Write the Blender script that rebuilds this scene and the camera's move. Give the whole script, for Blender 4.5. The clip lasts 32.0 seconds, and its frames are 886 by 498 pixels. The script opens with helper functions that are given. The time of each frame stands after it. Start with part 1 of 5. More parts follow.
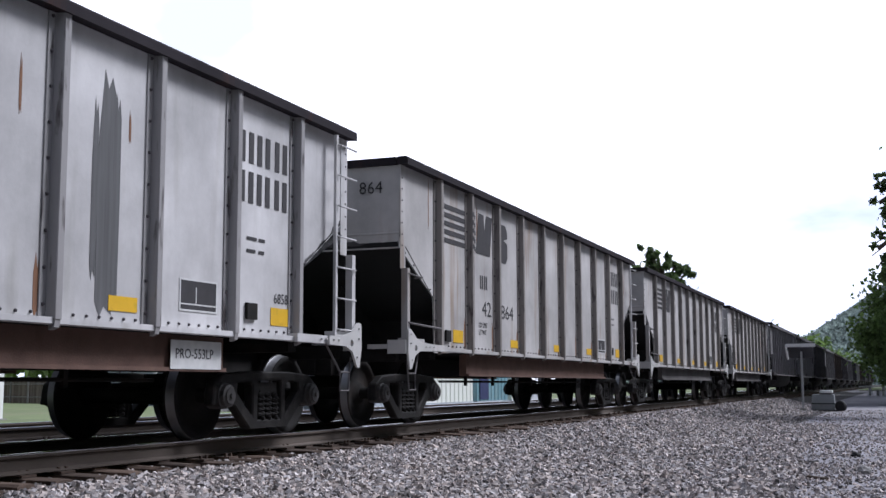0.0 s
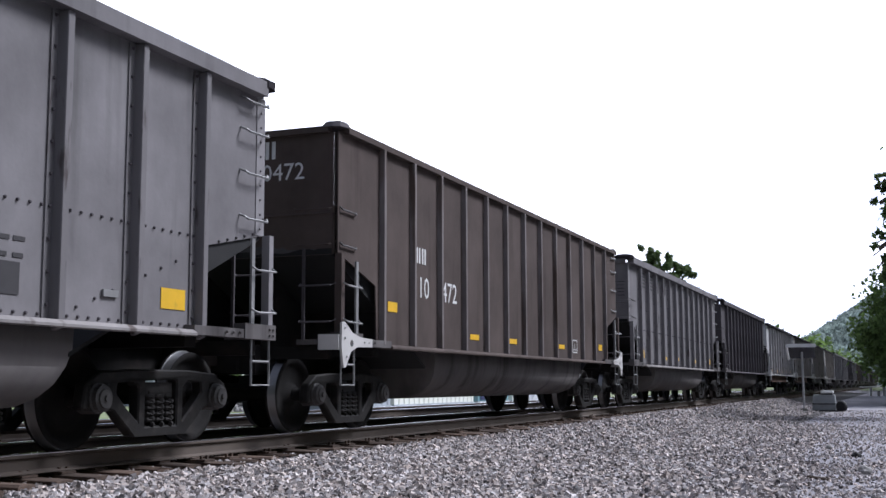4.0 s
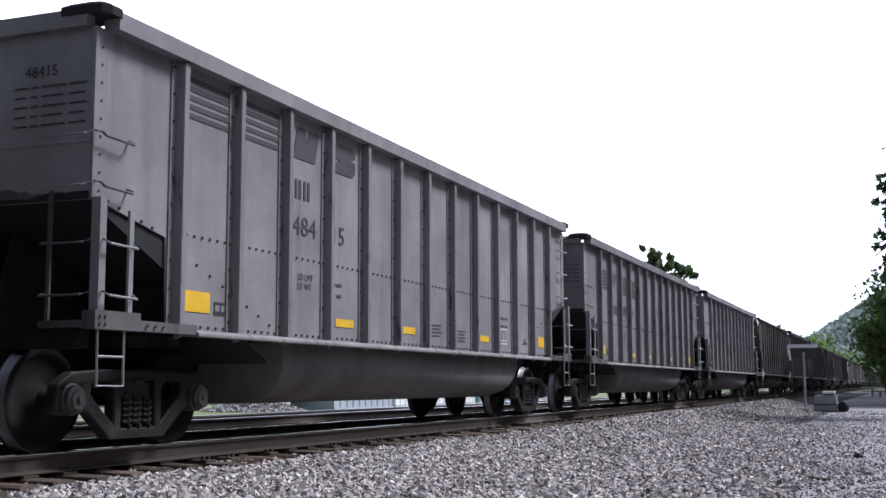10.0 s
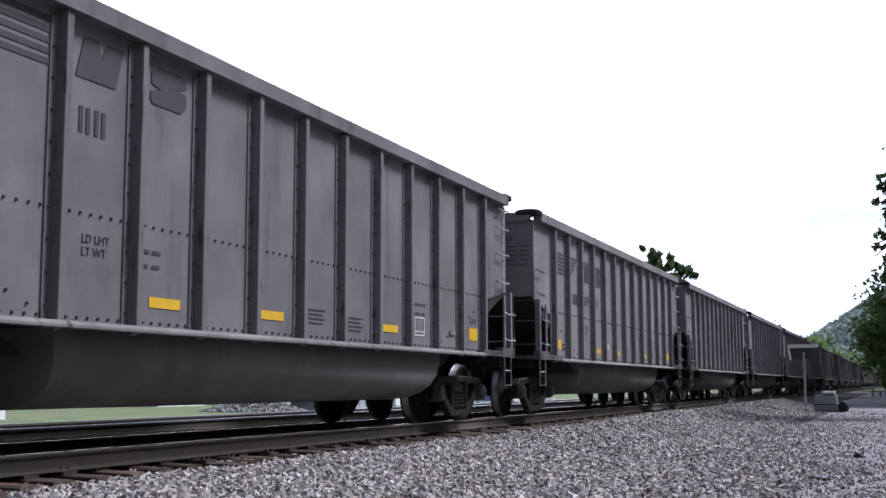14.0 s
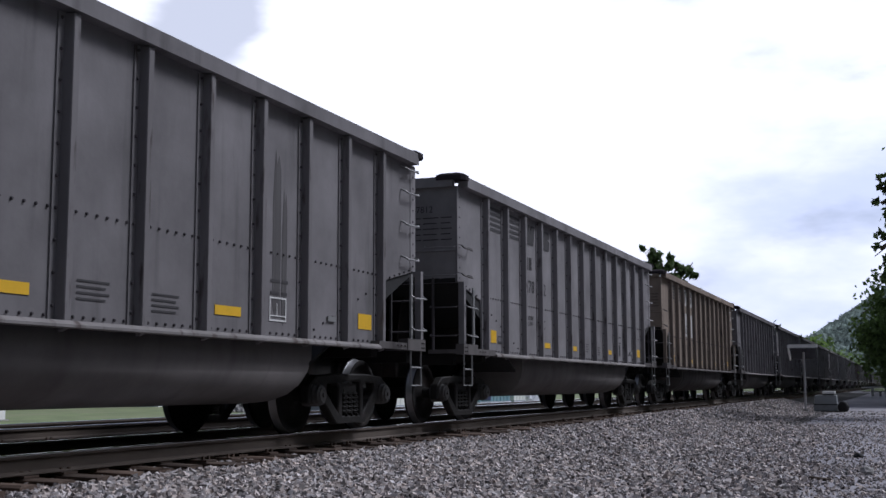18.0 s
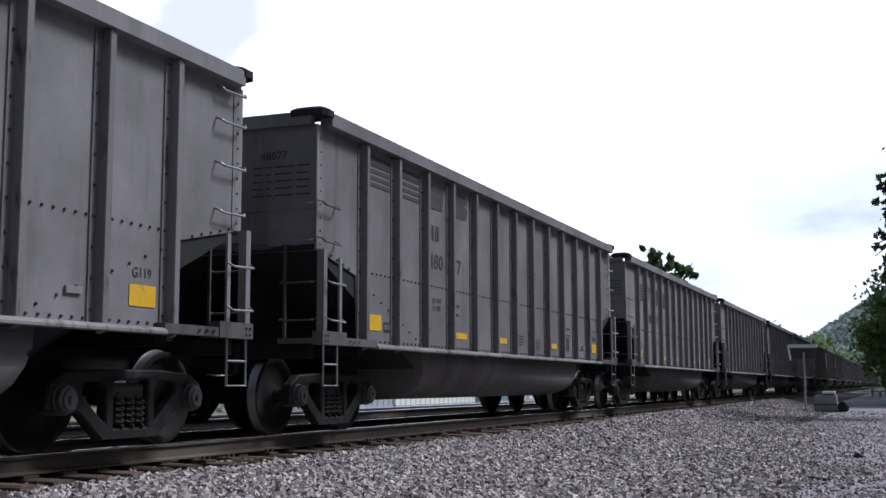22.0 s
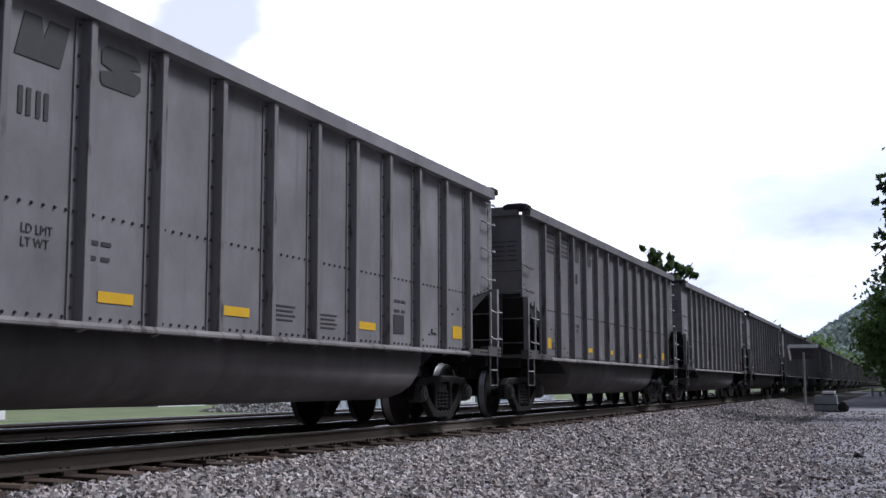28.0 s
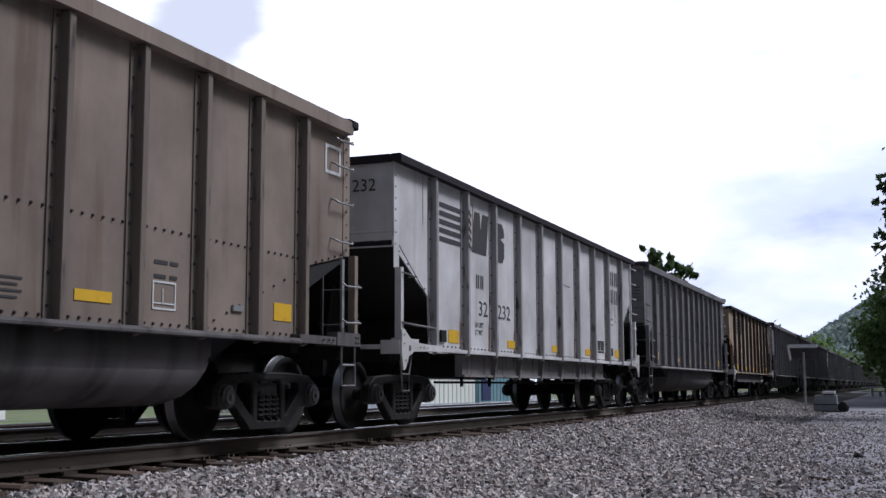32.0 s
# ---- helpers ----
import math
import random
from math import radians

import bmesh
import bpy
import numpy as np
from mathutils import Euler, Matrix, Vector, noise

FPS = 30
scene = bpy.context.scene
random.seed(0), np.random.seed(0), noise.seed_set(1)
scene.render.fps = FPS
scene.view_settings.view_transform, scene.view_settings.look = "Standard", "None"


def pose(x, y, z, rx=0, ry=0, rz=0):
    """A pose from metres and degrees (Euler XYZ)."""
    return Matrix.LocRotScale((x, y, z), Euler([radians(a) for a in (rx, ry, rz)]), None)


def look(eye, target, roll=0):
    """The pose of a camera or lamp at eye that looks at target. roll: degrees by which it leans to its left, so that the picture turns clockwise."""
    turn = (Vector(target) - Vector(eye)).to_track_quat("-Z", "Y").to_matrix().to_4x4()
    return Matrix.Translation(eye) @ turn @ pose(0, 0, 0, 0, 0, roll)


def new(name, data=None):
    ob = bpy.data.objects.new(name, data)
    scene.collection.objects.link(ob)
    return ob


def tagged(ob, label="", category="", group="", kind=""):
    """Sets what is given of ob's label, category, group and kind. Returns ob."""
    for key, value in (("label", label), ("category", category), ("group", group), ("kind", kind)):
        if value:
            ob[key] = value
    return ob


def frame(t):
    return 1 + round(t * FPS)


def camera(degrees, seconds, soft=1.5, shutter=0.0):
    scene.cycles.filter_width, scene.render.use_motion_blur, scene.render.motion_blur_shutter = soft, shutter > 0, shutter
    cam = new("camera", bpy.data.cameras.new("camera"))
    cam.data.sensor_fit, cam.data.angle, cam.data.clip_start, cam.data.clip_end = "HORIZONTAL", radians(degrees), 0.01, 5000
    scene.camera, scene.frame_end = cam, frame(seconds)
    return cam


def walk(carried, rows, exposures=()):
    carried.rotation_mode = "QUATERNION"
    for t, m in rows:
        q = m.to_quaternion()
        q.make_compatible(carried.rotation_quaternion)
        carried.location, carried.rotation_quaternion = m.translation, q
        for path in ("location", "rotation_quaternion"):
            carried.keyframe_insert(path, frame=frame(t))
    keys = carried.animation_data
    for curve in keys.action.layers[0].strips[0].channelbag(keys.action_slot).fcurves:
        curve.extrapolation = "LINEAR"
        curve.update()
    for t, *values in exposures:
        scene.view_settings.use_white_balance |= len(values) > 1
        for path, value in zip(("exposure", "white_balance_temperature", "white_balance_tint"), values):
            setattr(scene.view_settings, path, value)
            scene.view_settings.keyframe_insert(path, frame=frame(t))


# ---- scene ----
from mathutils.geometry import tessellate_polygon

cam = camera(42.0, 32.0)
walk(cam, [(0.0, pose(0, 0, 0.561, 96.73, 0.18, 21.44)), (2.0, pose(0, 0, 0.561, 96.73, 0.18, 21.44)),
           (5.0, pose(0, 0, 0.561, 96.755, 0.18, 21.50)), (8.0, pose(0, 0, 0.561, 96.77, 0.18, 21.54)),
           (20.0, pose(0, 0, 0.561, 96.77, 0.18, 21.55)), (32.0, pose(0, 0, 0.561, 96.77, 0.18, 21.55))],
     exposures=[(t, e, 5820, 14) for t, e in ((0.0, -0.36), (3.0, -0.12), (6.0, -0.04), (10.0, -0.03), (13.0, -0.2), (16.0, -0.32), (17.0, -0.58), (18.0, -0.93), (19.0, -0.8), (20.0, -0.47), (21.0, -0.68), (22.0, -0.56), (23.0, -0.2), (24.0, 0.0), (25.0, -0.06), (26.0, -0.18), (27.0, -0.42), (29.0, -0.78), (32.0, -0.8))])

# ---- world and sun ----
SUN = (radians(48), radians(48))
world = bpy.data.worlds.new("sky")
scene.world = world
world.use_nodes = True
wn, wl = world.node_tree.nodes, world.node_tree.links
wn.clear()
sky = wn.new("ShaderNodeTexSky")
sky.sky_type, sky.sun_disc, sky.sun_elevation, sky.sun_rotation = "NISHITA", False, SUN[0], SUN[1]
sky.altitude, sky.dust_density = 200, 2.0
coord = wn.new("ShaderNodeTexCoord")
squash = wn.new("ShaderNodeMapping")
squash.inputs["Scale"].default_value = (1.0, 1.0, 2.6)
squash.inputs["Location"].default_value = (0.35, 0.10, 0.25)
wl.new(coord.outputs["Generated"], squash.inputs["Vector"])


def toward(direction, near, far, amount):
    """A soft round region of the sky about one direction."""
    gap, fall = wn.new("ShaderNodeVectorMath"), wn.new("ShaderNodeMapRange")
    gap.operation = "DISTANCE"
    gap.inputs[1].default_value = direction
    wl.new(coord.outputs["Generated"], gap.inputs[0])
    fall.interpolation_type = "SMOOTHSTEP"
    fall.inputs["From Min"].default_value, fall.inputs["From Max"].default_value = near, far
    fall.inputs["To Min"].default_value, fall.inputs["To Max"].default_value = amount, 0.0
    wl.new(gap.outputs["Value"], fall.inputs["Value"])
    return fall.outputs[0]


def sky_noise(scale, detail, low, high, thinning=0.0, regions=()):
    n = wn.new("ShaderNodeTexNoise")
    n.inputs["Scale"].default_value, n.inputs["Detail"].default_value, n.inputs["Roughness"].default_value = scale, detail, 0.55
    wl.new(squash.outputs[0], n.inputs["Vector"])
    r = wn.new("ShaderNodeMapRange")
    r.interpolation_type = "SMOOTHSTEP"
    r.inputs["From Min"].default_value, r.inputs["From Max"].default_value = low, high
    value = n.outputs["Fac"]
    if thinning:
        # the cloud breaks up with height
        split, up, less = wn.new("ShaderNodeSeparateXYZ"), wn.new("ShaderNodeMapRange"), wn.new("ShaderNodeMath")
        wl.new(coord.outputs["Generated"], split.inputs[0])
        up.inputs["From Min"].default_value, up.inputs["From Max"].default_value, up.inputs["To Max"].default_value = 0.24, 0.42, thinning
        wl.new(split.outputs["Z"], up.inputs["Value"])
        less.operation = "SUBTRACT"
        wl.new(value, less.inputs[0])
        wl.new(up.outputs[0], less.inputs[1])
        value = less.outputs[0]
    for region in regions:
        add = wn.new("ShaderNodeMath")
        wl.new(value, add.inputs[0])
        wl.new(toward(*region), add.inputs[1])
        value = add.outputs[0]
    wl.new(value, r.inputs["Value"])
    return r.outputs["Result"]


# thin haze stays in the gaps
thin_cloud = 0.56
cover = sky_noise(2.3, 7.0, 0.36, 0.47, 0.13, [((-0.520, 0.797, 0.306), 0.0, 0.066, -0.22)])
cover.node.inputs["To Min"].default_value = thin_cloud
shade = sky_noise(3.4, 6.0, 0.42, 0.66, 0.0, [((-0.055, 0.983, 0.178), 0.03, 0.24, 0.07), ((-0.405, 0.876, 0.262), 0.12, 0.34, -0.25)])
cloud = wn.new("ShaderNodeMix")
cloud.data_type = "RGBA"
cloud.inputs["A"].default_value, cloud.inputs["B"].default_value = (21.5, 21.4, 22.6, 1), (14.2, 15.2, 18.6, 1)
wl.new(shade, cloud.inputs["Factor"])
# overhead the grey undersides of the clouds show
split, over = wn.new("ShaderNodeSeparateXYZ"), wn.new("ShaderNodeMapRange")
wl.new(coord.outputs["Generated"], split.inputs[0])
over.interpolation_type = "SMOOTHSTEP"
over.inputs["From Min"].default_value, over.inputs["From Max"].default_value = 0.33, 0.62
wl.new(split.outputs["Z"], over.inputs["Value"])
base = wn.new("ShaderNodeMix")
base.data_type = "RGBA"
base.inputs["B"].default_value = (4.2, 4.4, 5.2, 1)
wl.new(over.outputs[0], base.inputs["Factor"])
wl.new(cloud.outputs["Result"], base.inputs["A"])
# the cloud glows on the sun's side and greys away from it
facing, lit, glow = wn.new("ShaderNodeVectorMath"), wn.new("ShaderNodeMapRange"), wn.new("ShaderNodeMix")
facing.operation = "DOT_PRODUCT"
facing.inputs[1].default_value = (math.sin(SUN[1]), math.cos(SUN[1]), 0.0)
wl.new(coord.outputs["Generated"], facing.inputs[0])
lit.interpolation_type = "SMOOTHSTEP"
lit.inputs["From Min"].default_value, lit.inputs["From Max"].default_value = -0.60, 0.0
lit.inputs["To Min"].default_value = 0.26
wl.new(facing.outputs["Value"], lit.inputs["Value"])
glow.data_type = "RGBA"
glow.inputs["A"].default_value = (0, 0, 0, 1)
wl.new(lit.outputs[0], glow.inputs["Factor"])
wl.new(base.outputs["Result"], glow.inputs["B"])
both = wn.new("ShaderNodeMix")
both.data_type = "RGBA"
wl.new(cover, both.inputs["Factor"])
wl.new(sky.outputs["Color"], both.inputs["A"])
wl.new(glow.outputs["Result"], both.inputs["B"])
back = wn.new("ShaderNodeBackground")
back.inputs["Strength"].default_value = 0.1
wl.new(both.outputs["Result"], back.inputs["Color"])
wl.new(back.outputs[0], wn.new("ShaderNodeOutputWorld").inputs["Surface"])

sun = new("sun", bpy.data.lights.new("sun", "SUN"))
sun.data.energy, sun.data.angle, sun.data.color = 5.0, radians(18), (1.0, 0.98, 0.96)
sun.matrix_world = look((0, 0, 0), (-math.sin(SUN[1]) * math.cos(SUN[0]), -math.cos(SUN[1]) * math.cos(SUN[0]), -math.sin(SUN[0])))

# ---- materials ----


def material(name, color, rough=0.7, metal=0.0, vary=0.25, scale=3.0, stretch=(1, 1, 1), bump=0.0, bump_scale=60.0,
             stain=None, stain_range=(0.55, 0.75), stain_scale=1.2, stain_stretch=(1, 1, 1), random_value=0.0, spec=0.5, fine=40.0):
    """Procedural surface: a base colour varied at two scales, stains of a second colour, and fine relief."""
    m = bpy.data.materials.new(name)
    m.use_nodes = True
    n, l = m.node_tree.nodes, m.node_tree.links
    b = n["Principled BSDF"]
    b.inputs["Roughness"].default_value, b.inputs["Metallic"].default_value = rough, metal
    b.inputs["Specular IOR Level"].default_value = spec
    tc, info = n.new("ShaderNodeTexCoord"), n.new("ShaderNodeObjectInfo")
    shift = n.new("ShaderNodeVectorMath")
    shift.operation = "MULTIPLY_ADD"
    l.new(info.outputs["Random"], shift.inputs[0])
    shift.inputs[1].default_value = (17, 31, 23)
    l.new(tc.outputs["Object"], shift.inputs[2])

    def tex(s, st, detail=5.0):
        mp, t = n.new("ShaderNodeMapping"), n.new("ShaderNodeTexNoise")
        mp.inputs["Scale"].default_value = st
        t.inputs["Scale"].default_value, t.inputs["Detail"].default_value = s, detail
        l.new(shift.outputs[0], mp.inputs["Vector"])
        l.new(mp.outputs[0], t.inputs["Vector"])
        return t.outputs["Fac"]

    def mix(fac, a, c):
        x = n.new("ShaderNodeMix")
        x.data_type = "RGBA"
        for key, v in (("Factor", fac), ("A", a), ("B", c)):
            if isinstance(v, (tuple, float, int)):
                x.inputs[key].default_value = (*v, 1) if isinstance(v, tuple) else v
            else:
                l.new(v, x.inputs[key])
        return x.outputs["Result"]

    big, small = tex(scale, stretch), tex(fine, stretch, 3.0)
    lo = tuple(c * (1 - vary) for c in color)
    hi = tuple(min(1.0, c * (1 + vary)) for c in color)
    wide = n.new("ShaderNodeMapRange")
    wide.inputs["From Min"].default_value, wide.inputs["From Max"].default_value = 0.3, 0.7
    l.new(big, wide.inputs["Value"])
    out = mix(wide.outputs[0], lo, hi)
    grain = mix(small, tuple(c * (1 - vary * 0.6) for c in color), tuple(min(1.0, c * (1 + vary * 0.6)) for c in color))
    out = mix(0.35, out, grain)
    if stain:
        r = n.new("ShaderNodeMapRange")
        r.inputs["From Min"].default_value, r.inputs["From Max"].default_value = stain_range
        l.new(tex(stain_scale, stain_stretch, 8.0), r.inputs["Value"])
        out = mix(r.outputs[0], out, stain)
    if random_value:
        hv = n.new("ShaderNodeHueSaturation")
        r = n.new("ShaderNodeMapRange")
        r.inputs["To Min"].default_value, r.inputs["To Max"].default_value = 1 - random_value, 1 + random_value
        l.new(info.outputs["Random"], r.inputs["Value"])
        l.new(r.outputs[0], hv.inputs["Value"])
        l.new(out, hv.inputs["Color"])
        out = hv.outputs["Color"]
    l.new(out, b.inputs["Base Color"])
    if bump:
        bp = n.new("ShaderNodeBump")
        bp.inputs["Strength"].default_value, bp.inputs["Distance"].default_value = bump, 0.01
        l.new(tex(bump_scale, (1, 1, 1), 4.0), bp.inputs["Height"])
        l.new(bp.outputs[0], b.inputs["Normal"])
    return m


def paint(name, color, stain, rng=(0.56, 0.78), rough=0.85, vary=0.14, s_scale=2.2):
    """Weathered railcar paint with streaks that run down the sheet."""
    m = material(name, color, rough, 0.0, vary, 2.0, (1, 1, 0.35), 0.12, 25.0, stain, rng, s_scale, (1, 1.6, 0.16), 0.05, 0.12, 18.0)
    n, l = m.node_tree.nodes, m.node_tree.links
    tc, t, r, hv = n.new("ShaderNodeTexCoord"), n.new("ShaderNodeTexNoise"), n.new("ShaderNodeMapRange"), n.new("ShaderNodeHueSaturation")
    t.inputs["Scale"].default_value, t.inputs["Detail"].default_value, t.inputs["Roughness"].default_value = 0.9, 7.0, 0.62
    r.inputs["From Min"].default_value, r.inputs["From Max"].default_value = 0.3, 0.7
    r.inputs["To Min"].default_value, r.inputs["To Max"].default_value = 0.78, 1.22
    l.new(tc.outputs["Object"], t.inputs["Vector"])
    l.new(t.outputs["Fac"], r.inputs["Value"])
    l.new(r.outputs[0], hv.inputs["Value"])
    sock = n["Principled BSDF"].inputs["Base Color"]
    l.new(sock.links[0].from_socket, hv.inputs["Color"])
    l.new(hv.outputs[0], sock)
    return m


PAINTS = {
    "grey": paint("weathered grey paint", (0.180, 0.172, 0.178), (0.105, 0.101, 0.102)),
    "pale": paint("pale grey paint", (0.222, 0.213, 0.220), (0.155, 0.147, 0.149)),
    "dark": paint("sooty dark grey paint", (0.084, 0.077, 0.083), (0.055, 0.058, 0.058)),
    "brown": paint("faded brown paint", (0.083, 0.066, 0.060), (0.055, 0.042, 0.038)),
    "sooty": paint("coal-blackened paint", (0.028, 0.024, 0.028), (0.06, 0.03, 0.025), (0.6, 0.8)),
    "worn": paint("brown paint rubbed pale", (0.175, 0.158, 0.155), (0.085, 0.065, 0.056), (0.50, 0.62), s_scale=3.0),
    "tan": paint("rust-dusted tan paint", (0.25, 0.205, 0.17), (0.16, 0.115, 0.085)),
    "white": paint("chalky white paint", (0.57, 0.56, 0.56), (0.38, 0.365, 0.34), (0.58, 0.85)),
    "flaked": paint("white paint with rust runs", (0.46, 0.445, 0.435), (0.27, 0.18, 0.11), (0.57, 0.80)),
    "ribs": paint("soot-grey rib paint", (0.155, 0.147, 0.148), (0.09, 0.082, 0.08)),
    # on sills this pale tone is the lit ledge put into the colour
    "edge": paint("rubbed pale sill paint", (0.225, 0.212, 0.208), (0.10, 0.085, 0.08), (0.55, 0.68), s_scale=4.0),
    "belly": paint("dusty belly paint", (0.152, 0.143, 0.141), (0.12, 0.11, 0.112)),
    "grime": paint("grimy platform paint", (0.118, 0.110, 0.109), (0.06, 0.055, 0.055), (0.5, 0.7)),
    "rusty": paint("rust-streaked cream paint", (0.42, 0.36, 0.28), (0.25, 0.11, 0.045), (0.46, 0.68)),
}
def chipped(name, color):
    """Rib paint worn through to dark steel in long chips."""
    return material(name, color, 0.85, 0.0, 0.16, 2.0, (1, 1, 0.35), 0.15, 25.0, (0.085, 0.074, 0.074), (0.58, 0.70), 11.0, (1, 1, 0.2), 0.06, 0.12, 18.0)


RIB_PAINTS = {"grey": chipped("chipped grey rib paint", (0.172, 0.164, 0.169)), "pale": chipped("chipped pale rib paint", (0.205, 0.196, 0.202)),
              "white": chipped("chipped white rib paint", (0.33, 0.32, 0.32)), "flaked": chipped("flaking white rib paint", (0.26, 0.24, 0.225)),
              "tan": chipped("chipped tan rib paint", (0.19, 0.158, 0.135))}
# coal dust, and dark slope paint with the end shade painted in
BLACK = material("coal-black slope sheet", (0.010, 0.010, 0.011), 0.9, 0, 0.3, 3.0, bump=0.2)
UNDER = material("grimy underframe steel", (0.0125, 0.0115, 0.011), 0.85, 0.0, 0.35, 6.0, bump=0.3, stain=(0.045, 0.034, 0.028), stain_range=(0.55, 0.8), spec=0.2)
TRUCK = material("dusty cast steel", (0.0145, 0.0132, 0.0124), 0.7, 0.0, 0.35, 7.0, bump=0.3, stain=(0.046, 0.040, 0.037), stain_range=(0.55, 0.8), stain_scale=5, spec=0.25)
RIM = material("polished wheel steel", (0.20, 0.20, 0.205), 0.42, 1.0, 0.1)
BARE = material("galvanised grab steel", (0.26, 0.26, 0.26), 0.5, 0.3, 0.2)
YELLOW = material("reflective yellow sheeting", (0.72, 0.43, 0.02), 0.45, 0, 0.1, 6.0, stain=(0.45, 0.28, 0.03), stain_range=(0.6, 0.8), stain_scale=8)
INK = material("faded dark lettering paint", (0.032, 0.030, 0.033), 0.7, 0, 0.2, 9.0)
PALEINK = material("white lettering paint", (0.62, 0.62, 0.61), 0.6, 0, 0.15, 9.0)
CREAM = material("light patch paint", (0.50, 0.49, 0.475), 0.6, 0, 0.12)
RUST = material("rusted beam steel", (0.115, 0.065, 0.048), 0.85, 0, 0.3, 5.0, bump=0.3)
RAIL = material("brown rail web", (0.088, 0.069, 0.056), 0.8, 0, 0.25, 6.0, (1, 0.3, 1), 0.2)
HEAD = material("worn rail head", (0.70, 0.70, 0.71), 0.14, 1.0, 0.06)
TIE = material("creosoted timber", (0.074, 0.049, 0.036), 0.9, 0, 0.4, 5.0, (0.25, 4, 4), 0.5, 30.0, (0.165, 0.115, 0.085), (0.52, 0.75), 6.0, random_value=0.4)

# ---- mesh helpers ----


def box(bm, x0, x1, y0, y1, z0, z1):
    v = [bm.verts.new(c) for c in ((x0, y0, z0), (x1, y0, z0), (x1, y1, z0), (x0, y1, z0), (x0, y0, z1), (x1, y0, z1), (x1, y1, z1), (x0, y1, z1))]
    for f in ((3, 2, 1, 0), (4, 5, 6, 7), (0, 1, 5, 4), (1, 2, 6, 5), (2, 3, 7, 6), (3, 0, 4, 7)):
        bm.faces.new([v[i] for i in f])
    return v


def prism(bm, outline, axis, a, b):
    """Extrudes an outline along x, y or z from a to b. The outline gives the other two coordinates in order."""
    def at(p, q):
        return (q, p[0], p[1]) if axis == "x" else (p[0], q, p[1]) if axis == "y" else (p[0], p[1], q)
    lo, hi = [bm.verts.new(at(p, a)) for p in outline], [bm.verts.new(at(p, b)) for p in outline]
    n = len(outline)
    bm.faces.new(lo[::-1])
    bm.faces.new(hi)
    for i in range(n):
        bm.faces.new((lo[i], lo[(i + 1) % n], hi[(i + 1) % n], hi[i]))
    return lo + hi


def tube(bm, points, r, sides=6):
    pts = [Vector(p) for p in points]
    rings = []
    for i, p in enumerate(pts):
        d = (pts[min(i + 1, len(pts) - 1)] - pts[max(i - 1, 0)]).normalized()
        a = d.orthogonal().normalized() if abs(d.z) < 0.9 else Vector((1, 0, 0))
        c = d.cross(a).normalized()
        a = c.cross(d)
        rings.append([bm.verts.new(p + r * (math.cos(2 * math.pi * k / sides) * a + math.sin(2 * math.pi * k / sides) * c)) for k in range(sides)])
    for u, w in zip(rings, rings[1:]):
        best = min(range(sides), key=lambda s: (w[s].co - u[0].co).length)
        w[:] = w[best:] + w[:best]
        for k in range(sides):
            bm.faces.new((u[k], u[(k + 1) % sides], w[(k + 1) % sides], w[k]))
    bm.faces.new(rings[0][::-1])
    bm.faces.new(rings[-1])


def beam(bm, a, b, w, x0, x1):
    """A flat bar in the y-z plane from a to b, w wide, between x0 and x1."""
    d = Vector((b[0] - a[0], b[1] - a[1])).normalized()
    s = Vector((-d.y, d.x)) * w / 2
    prism(bm, [(a[0] + s.x, a[1] + s.y), (a[0] - s.x, a[1] - s.y), (b[0] - s.x, b[1] - s.y), (b[0] + s.x, b[1] + s.y)], "x", x0, x1)


def lathe(bm, profile, segs, flats=()):
    """Turns (x, radius) points about the x axis."""
    rings = [[bm.verts.new((x, r * math.cos(2 * math.pi * k / segs), r * math.sin(2 * math.pi * k / segs))) for k in range(segs)] for x, r in profile]
    for i, (u, w) in enumerate(zip(rings, rings[1:])):
        for k in range(segs):
            f = bm.faces.new((u[k], u[(k + 1) % segs], w[(k + 1) % segs], w[k]))
            f.material_index = 1 if i in flats else 0
            f.smooth = True
    bm.faces.new(rings[0])
    bm.faces.new(rings[-1][::-1])


def mesh_of(name, fill, *mats, bevel=0.0):
    bm = bmesh.new()
    fill(bm)
    bmesh.ops.recalc_face_normals(bm, faces=bm.faces)
    if bevel:
        bmesh.ops.bevel(bm, geom=[e for e in bm.edges if len(e.link_faces) == 2 and e.calc_face_angle() > 0.6], offset=bevel, segments=1, affect="EDGES")
    me = bpy.data.meshes.new(name)
    bm.to_mesh(me)
    bm.free()
    for m in mats:
        me.materials.append(m)
    return me


def part(name, me, parent, label="", at=None):
    ob = new(name, me)
    ob.parent = parent
    if name in ("small_print", "end_print", "fine_print", "slogan", "paint_drips", "rust_stain", "soot_streak", "owner_mark", "stencil_box", "stripes", "load_limit", "shop_mark", "road_number", "end_number", "coal_dust"):
        ob["kind"] = "stuff"
    if at is not None:
        ob.matrix_local = at
    if label:
        ob["label"] = label
    return ob


def thing(name, label, category, group="", kind="", at=(0, 0, 0)):
    ob = new(name)
    ob.empty_display_size = 0.2
    ob.location = at
    return tagged(ob, label, category, group, kind)


painted_meshes = {}


def painted(me, mat):
    key = (me.name, mat.name)
    if key not in painted_meshes:
        c = me.copy()
        c.materials.clear()
        c.materials.append(mat)
        # second slot: belly ends blackened for the shaded gap above the trucks
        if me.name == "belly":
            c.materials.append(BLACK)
        painted_meshes[key] = c
    return painted_meshes[key]


letter_meshes = {}
end_meshes = {}


